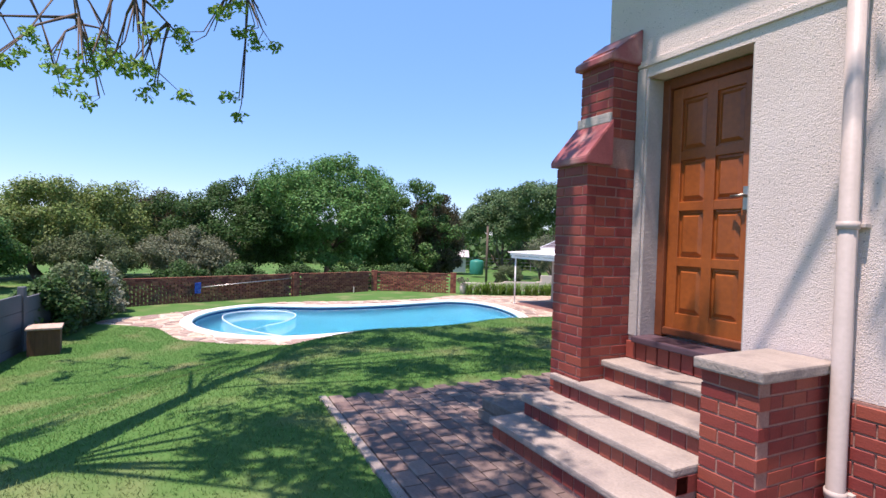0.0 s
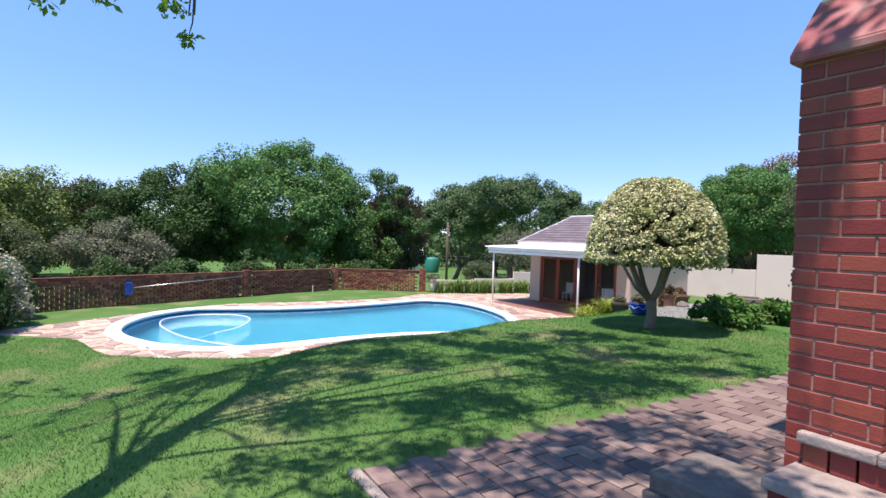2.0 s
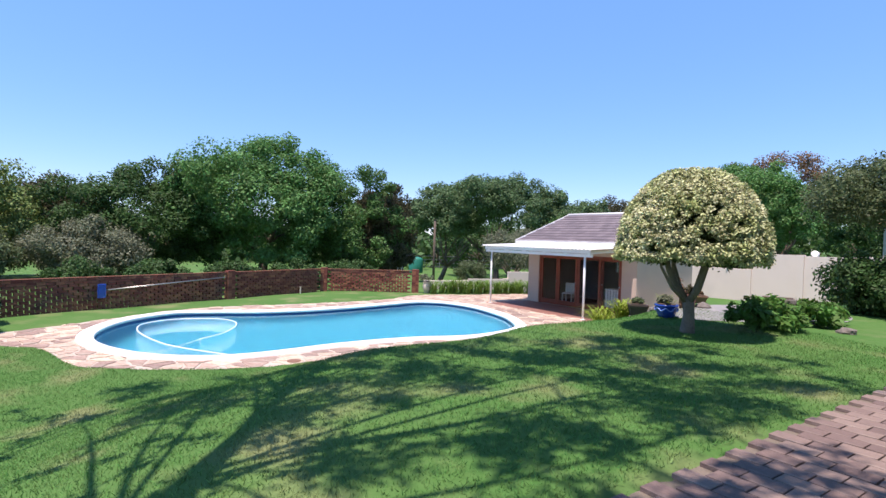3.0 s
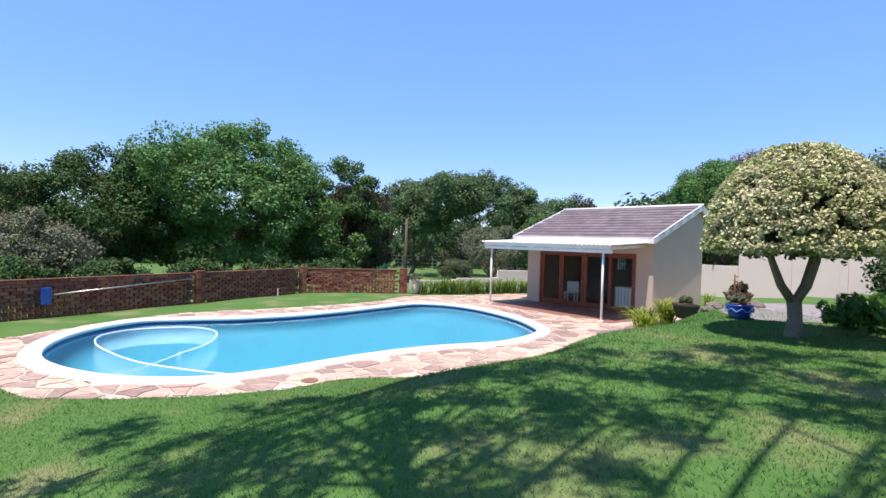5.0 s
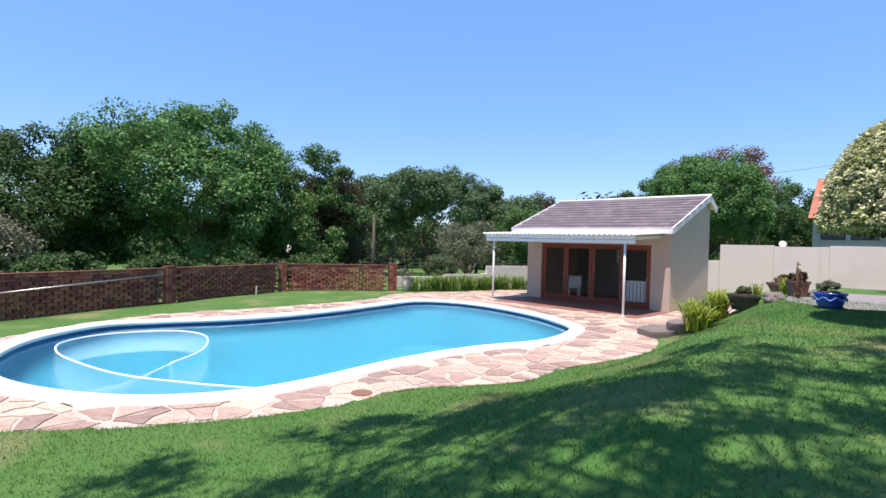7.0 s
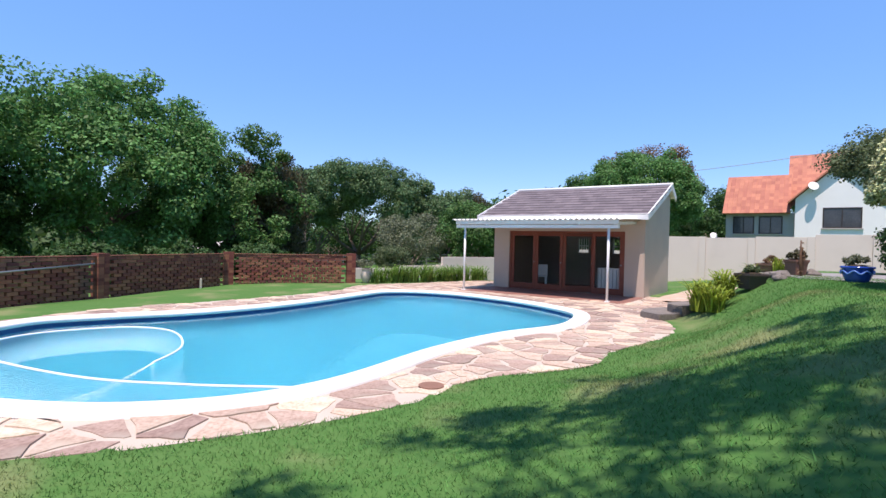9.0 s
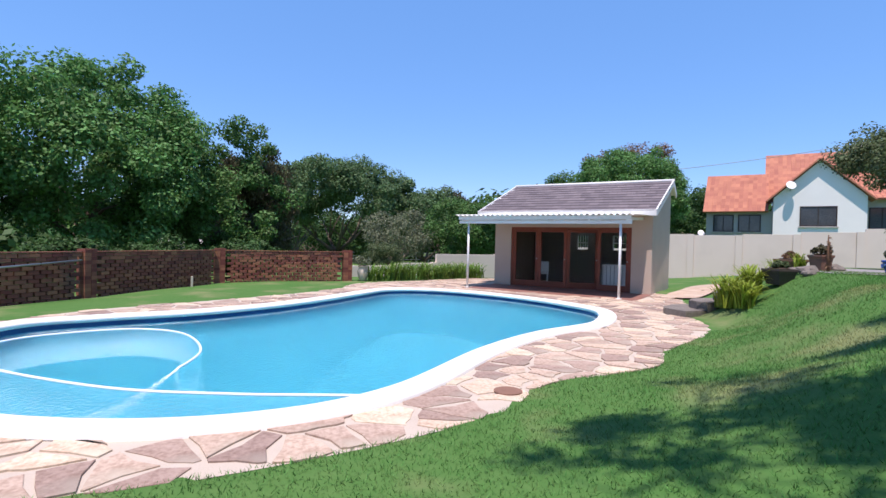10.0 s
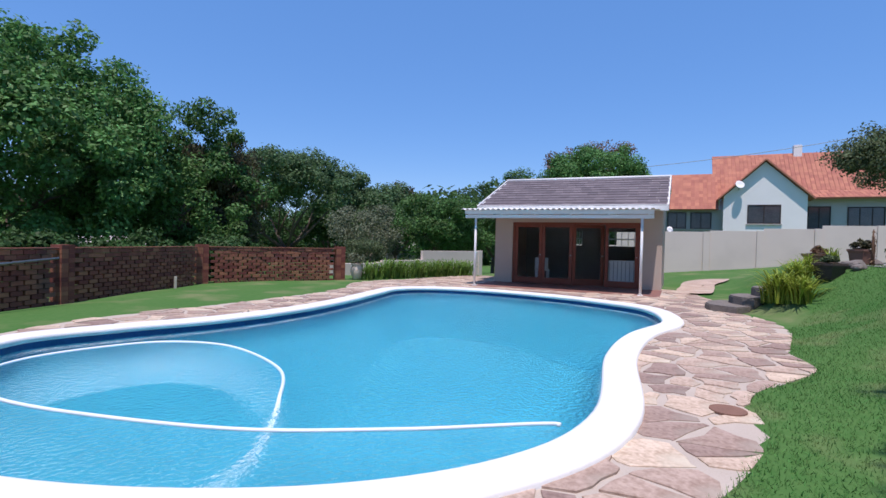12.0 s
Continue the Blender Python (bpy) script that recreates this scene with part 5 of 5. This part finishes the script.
# ---- beyond the garden ----
def build_beyond():
    tank = thing("water_tank", pose(5.2, 78, -2.4), "green plastic water tank beside a small building", "water tank")
    part("body", lathe(bmesh.new(), [(1.0, 0), (1.05, 0.2), (1.05, 1.9), (0.9, 2.15), (0.3, 2.3)], 20), M_TANK, tank, smooth=True)
    hut = thing("outbuilding", pose(1.2, 82, -2.4), "small pink-walled outbuilding with a pale roof", "building")
    part("wall", block(-3.5, 2.5, 0, 4, 0, 2.6), M_WALL, hut)
    part("roof", box(box(bmesh.new(), -4, 3, -0.5, 2.3, 0, 0.1, m=pose(0, 0, 2.6, 22)), -4, 3, -2.3, 0.5, 0, 0.1, m=pose(0, 4, 2.6, -22)), M_CEMENT, hut)
    part("door", block(-0.5, 0.5, -0.04, -0.002, 0, 2.05), M_DARK, hut)
    pole = thing("utility_pole", pose(4.3, 50, -2.3), "dark wooden utility pole", "pole")
    part("shaft", tube(bmesh.new(), [(0, 0, 0), (0, 0, 6.6)], [0.13, 0.1], 10), M_BARK, pole, smooth=True)
    part("cap", tube(bmesh.new(), [(0, 0, 6.6), (0, 0, 6.68)], 0.12, 10), M_DARK, pole, smooth=True)
    fence = thing("mesh_fence", pose(-5, 92, -2.5), "grey wire mesh fence along the far field", "fence")
    for k in range(30):
        part("fence_post", tube(bmesh.new(), [(k * 2.6, 0, 0), (k * 2.6, 0, 2.2)], 0.05, 6), M_WIRE, fence)
    for z in (0.3, 0.9, 1.5, 2.1):
        part("rail", block(0, 76, -0.02, 0.02, z - 0.03, z + 0.03), M_WIRE, fence)
    for k, (x, y) in enumerate(((24, 104), (40, 108), (56, 100))):
        h = thing("far_house", pose(x, y, -2.4, 0, 0, 10 * k), "pale far house with a grey pitched roof", "house")
        part("wall", block(-5, 5, 0, 6, 0, 2.7), M_GREYWALL, h)
        part("roof", box(box(bmesh.new(), -5.5, 5.5, -0.6, 3.4, 0, 0.12, m=pose(0, 0, 2.7, 24)), -5.5, 5.5, -3.4, 0.6, 0, 0.12, m=pose(0, 6, 2.7, -24)), M_CEMENT, h)
        for j in range(3):
            part("window", block(-4 + j * 3, -2.6 + j * 3, -0.05, -0.003, 1.0, 2.1), M_PANE, h)


build_beyond()


# ---- shade tree over the lawn ----
def build_shade_tree():
    base = Vector((-3.9, 2.3, ground_at(-3.9, 2.3)))
    t = thing("shade_tree", pose(*base), "tall garden tree with feathery fresh green leaves", "tree")
    rng = np.random.default_rng(21)
    bm = bmesh.new()
    fork = Vector((-3.6, 3.0, 4.4))
    tube(bm, [base - base, Vector((0.05, 0.1, 1.2)), Vector((0.15, 0.35, 2.2)), fork - base], [0.34, 0.27, 0.24, 0.22], 14)
    tips, radii, hanging = [], [], []
    targets = [(-4.7, 9.4, 6.2), (-6.8, 9.4, 6.5), (-3.3, 8.9, 6.8), (-8.6, 9.4, 7.0), (-3.9, 8.2, 8.0), (0.2, 8.4, 9.0), (2.0, 8.6, 9.4), (-0.4, 9.8, 9.6), (-2.4, 9.6, 9.2), (-5.2, 9.4, 9.4), (-6.4, 8.2, 9.6), (1.4, 6.6, 9.6), (-1.6, 7.4, 9.2),
               (-0.6, 4.6, 9.4), (0.2, 2.6, 8.8), (-1.4, 1.6, 9.0), (3.0, 8.0, 9.8), (-6.5, 3.0, 8.8), (0.9, 3.6, 9.6), (-4.2, 10.0, 9.4), (-1.4, 9.0, 9.0), (1.0, 9.4, 9.8),
               (-7.2, 10.2, 9.7), (-6.2, 10.6, 9.8), (-5.3, 10.7, 9.9), (-4.2, 10.6, 10.0), (-0.9, 2.3, 9.2), (-0.5, 3.1, 9.4), (-3.0, 6.3, 9.4), (-2.0, 5.6, 9.3), (0.6, 7.7, 9.5)]
    for k, tg in enumerate(targets):
        end = Vector(tg)
        span = (end - fork).length
        mid = fork.lerp(end, 0.5) + Vector((rng.normal() * 0.25, rng.normal() * 0.25, 0.35 + rng.random() * 0.5))
        start = fork
        if k == 4:
            mid = fork.lerp(end, 0.5) + Vector((0.1, 0, 0.1))
        elif end.y > 6:
            start = fork.lerp(Vector((-3.9, 8.2, 8.0)), 0.25 + 0.6 * rng.random())
            mid = start.lerp(end, 0.5) + Vector((rng.normal() * 0.4, rng.normal() * 0.5, 0.3 + rng.random() * 0.5))
        q = [start.lerp(mid, u) * (1 - u) + mid.lerp(end, u) * u for u in np.linspace(0, 1, 7)]
        tube(bm, [p - base for p in q], [(0.19 if k == 4 else 0.034) * (1 - 0.8 * u) for u in np.linspace(0, 1, 7)], 8)
        for j in range(7):
            u = 0.45 + 0.55 * rng.random()
            p = start.lerp(mid, u) * (1 - u) + mid.lerp(end, u) * u
            low = k < 4
            e = p + Vector((rng.normal() * 0.75, rng.normal() * 0.6, (-0.75 if low else 0.2) + rng.normal() * 0.4))
            if not low and e.y > 11.1:
                e.y = 11.1
            m2 = p.lerp(e, 0.5) + Vector((0, 0, 0.14))
            tube(bm, [p - base, m2 - base, e - base], [0.03, 0.018, 0.007], 5)
            for i in range(2):
                tw = e + Vector((rng.normal() * 0.28, rng.normal() * 0.28, rng.normal() * 0.18 - (0.18 if low else 0)))
                tube(bm, [m2 - base, e.lerp(tw, 0.3) - base, tw - base], [0.012, 0.009, 0.004], 4)
                if low:
                    hanging.append(tuple(tw - base))
                else:
                    tips.append(tw - base)
                    radii.append(0.24 + 0.16 * rng.random())
    part("trunk", bm, M_BARK, t, smooth=True)
    leaf_cloud("leaves", [tuple(p) for p in tips], radii, 105, 0.12, L_SHADE, t, 0.5, rng, long=2.2, shell=0.1)
    leaf_cloud("leaves", hanging, np.full(len(hanging), 0.17), 40, 0.1, L_SHADE, t, 0.5, rng, long=2.2, shell=0.1)


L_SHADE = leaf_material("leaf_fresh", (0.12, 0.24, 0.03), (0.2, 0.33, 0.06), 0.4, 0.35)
build_shade_tree()


# ---- lawn blades ----
def build_grass():
    rng = np.random.default_rng(9)
    n = 330000
    x, y = rng.uniform(-9.5, 6.5, n), rng.uniform(2.2, 15.2, n)
    keep = rng.random(n) < np.clip(1.25 - np.abs(y - 9.5) * 0.05, 0.2, 1)
    ha, hb = local(x, y, (1.05, 4.6))
    keep &= ~((ha > -1.72) & (hb > -1.64)) & ~inside(x, y, inset(PAVING, 0.04))
    x, y = x[keep], y[keep]
    n = len(x)
    z = ground_height(x, y)
    a, h, w = rng.random(n) * 2 * math.pi, 0.014 + 0.026 * rng.random(n), 0.003 + 0.003 * rng.random(n)
    lean = rng.normal(size=(n, 2)) * 0.022
    co = np.stack([np.stack([x - np.cos(a) * w, y - np.sin(a) * w, z - 0.005], 1), np.stack([x + np.cos(a) * w, y + np.sin(a) * w, z - 0.005], 1), np.stack([x + lean[:, 0], y + lean[:, 1], z + h], 1)], 1).reshape(-1, 3)
    me = bpy.data.meshes.new("grass_blades")
    me.vertices.add(3 * n)
    me.vertices.foreach_set("co", co.ravel())
    me.loops.add(3 * n)
    me.loops.foreach_set("vertex_index", np.arange(3 * n))
    me.polygons.add(n)
    me.polygons.foreach_set("loop_start", np.arange(0, 3 * n, 3))
    me.update()
    me.materials.append(M_BLADE)
    tagged(new("grass_blades", me), "short mown green grass blades on the lawn", "grass", kind="stuff")


build_grass()


# ---- crazy paving round the pool ----
def clip_cell(poly, p, q):
    """The part of a polygon nearer to p than to q."""
    mid, nrm = (p + q) / 2, q - p
    out = []
    for i in range(len(poly)):
        a, b = poly[i], poly[(i + 1) % len(poly)]
        da, db = (a - mid) @ nrm, (b - mid) @ nrm
        if da <= 0:
            out.append(a)
        if da * db < 0:
            out.append(a + (b - a) * da / (da - db))
    return out


def build_paving():
    t = thing("pavement_pool", Matrix(), "pinkish sandstone crazy paving round the pool", "paving", kind="structure")
    bm = bmesh.new()
    for lp in (PAVING, inset(POOL, 0.1)):
        vs = [bm.verts.new((p[0], p[1], 0.0)) for p in lp]
        for k in range(len(vs)):
            bm.edges.new((vs[k], vs[(k + 1) % len(vs)]))
    bmesh.ops.triangle_fill(bm, use_beauty=True, edges=list(bm.edges), normal=(0, 0, 1))
    part("mortar_bed", bm, M_MORTAR, t)
    rng = np.random.default_rng(14)
    g = []
    for i in range(54):
        for j in range(43):
            g.append((-11.5 + i * 0.4 + rng.uniform(-0.27, 0.27) + 0.2 * (j % 2), 12.6 + j * 0.375 + rng.uniform(-0.25, 0.25)))
    g = np.array(g)
    keep = inside(g[:, 0], g[:, 1], PAVING) & ~inside(g[:, 0], g[:, 1], inset(POOL, 0.15))
    a, b = local(g[:, 0], g[:, 1], (5.57, 19.64))
    keep &= ~((b > -0.1) & (a > -5.0) & (a < 0.55))
    RIM = inset(POOL, 0.06)
    EDGE = np.concatenate([PAVING * (1 - u) + np.roll(PAVING, -1, 0) * u for u in (0, 0.25, 0.5, 0.75)])
    cells = []
    for k in np.nonzero(keep)[0]:
        p = g[k]
        near = g[np.argsort(((g - p) ** 2).sum(1))[1:15]]
        poly = [p + np.array(v) for v in ((-1, -1), (1, -1), (1, 1), (-1, 1))]
        for q in near:
            poly = clip_cell(poly, p, q)
        c = np.mean(poly, 0)
        check = min(((POOL - c) ** 2).sum(1).min(), ((EDGE - c) ** 2).sum(1).min()) < 0.7
        fine = []
        for i, v in enumerate(poly):
            nx_ = poly[(i + 1) % len(poly)]
            fine.append(v)
            if np.hypot(*(nx_ - v)) > 0.22:
                fine.append((v + nx_) / 2 + rng.normal(size=2) * 0.018)
        pts = []
        for v in fine:
            d = c - v
            v = v + d / (np.hypot(*d) + 1e-9) * rng.uniform(0.012, 0.06)
            if not check:
                pass
            elif inside([v[0]], [v[1]], RIM)[0]:
                v = POOL[np.argmin(((POOL - v) ** 2).sum(1))]
            elif not inside([v[0]], [v[1]], PAVING)[0]:
                v = EDGE[np.argmin(((EDGE - v) ** 2).sum(1))]
            pts.append(v)
        cells.append((c, pts))
    order = sorted(range(len(cells)), key=lambda i: np.hypot(cells[i][0][0] + 2.0, cells[i][0][1] - 14.6))
    jv, jf = [], []
    for rank, i in enumerate(order):
        c, pts = cells[i]
        h = 0.008 + rng.random() * 0.01
        n = len(pts)
        verts = [(v[0] - c[0], v[1] - c[1], 0.0) for v in pts] + [(v[0] - c[0], v[1] - c[1], h - 0.003) for v in pts] + [((v[0] - c[0]) * 0.96, (v[1] - c[1]) * 0.96, h) for v in pts]
        faces = [(k, (k + 1) % n, n + (k + 1) % n, n + k) for k in range(n)] + [(n + k, n + (k + 1) % n, 2 * n + (k + 1) % n, 2 * n + k) for k in range(n)] + [tuple(range(2 * n, 3 * n))]
        if rank < 300:
            raw("flagstone", verts, faces, M_STONE, t).matrix_basis = pose(c[0], c[1], 0)
        else:
            o = len(jv)
            jv += [(v[0] + c[0], v[1] + c[1], v[2]) for v in verts]
            jf += [tuple(o + q for q in f) for f in faces]
    tagged(raw("joined_flagstones", jv, jf, M_STONE_FAR, t), kind="stuff")
    cover = tube(bmesh.new(), [(-3.05, 13.95, 0.005), (-3.05, 13.95, 0.022)], 0.14, 24)
    tagged(part("drain_cover", cover, M_TERRACOTTA), "round reddish drain cover set in the paving", "drain cover")


build_paving()


def build_path():
    t = thing("pavement_path", HOUSE, "brown brick paved path round the house", "path", kind="structure")
    bed = bmesh.new()
    box(bed, -1.72, 9.0, -1.64, 0.53, 1.1, 1.185)
    box(bed, -1.72, -0.06, 0.53, 8.9, 1.1, 1.185)
    part("path_bed", bed, M_PATHBED, t)
    part("path_edging", block(-1.74, 4.5, -1.73, -1.65, 1.1, 1.222, 0.01), M_TREAD, t, "pale concrete edging strip")
    mesh = mesh_of(block(-0.115, 0.115, -0.0725, 0.0725, 0, 0.03, 0.004), "paver", M_PAVER)
    joined = bmesh.new()
    count = 0
    for i in range(72):
        for j in range(62):
            x, y = -1.6 + i * 0.24 + (0.12 if j % 2 else 0), -1.56 + j * 0.155
            if x > 3.0 and y < 0.5 or y > 0.45 and x > -0.18 or x > 3.2:
                continue
            if -0.1 < x < 1.9 and y > -0.55:
                continue
            m = pose(x, y, 1.184 + random.uniform(-0.003, 0.003), random.uniform(-1, 1), random.uniform(-1, 1), random.uniform(-1, 1))
            if y < 3.2 and x < 1.2 and count < 300:
                put(new("paver", mesh), t, m)
                count += 1
            else:
                box(joined, -0.115, 0.115, -0.0725, 0.0725, 0, 0.03, m=m)
    tagged(part("joined_pavers", joined, M_PAVER, t), kind="stuff")


build_path()
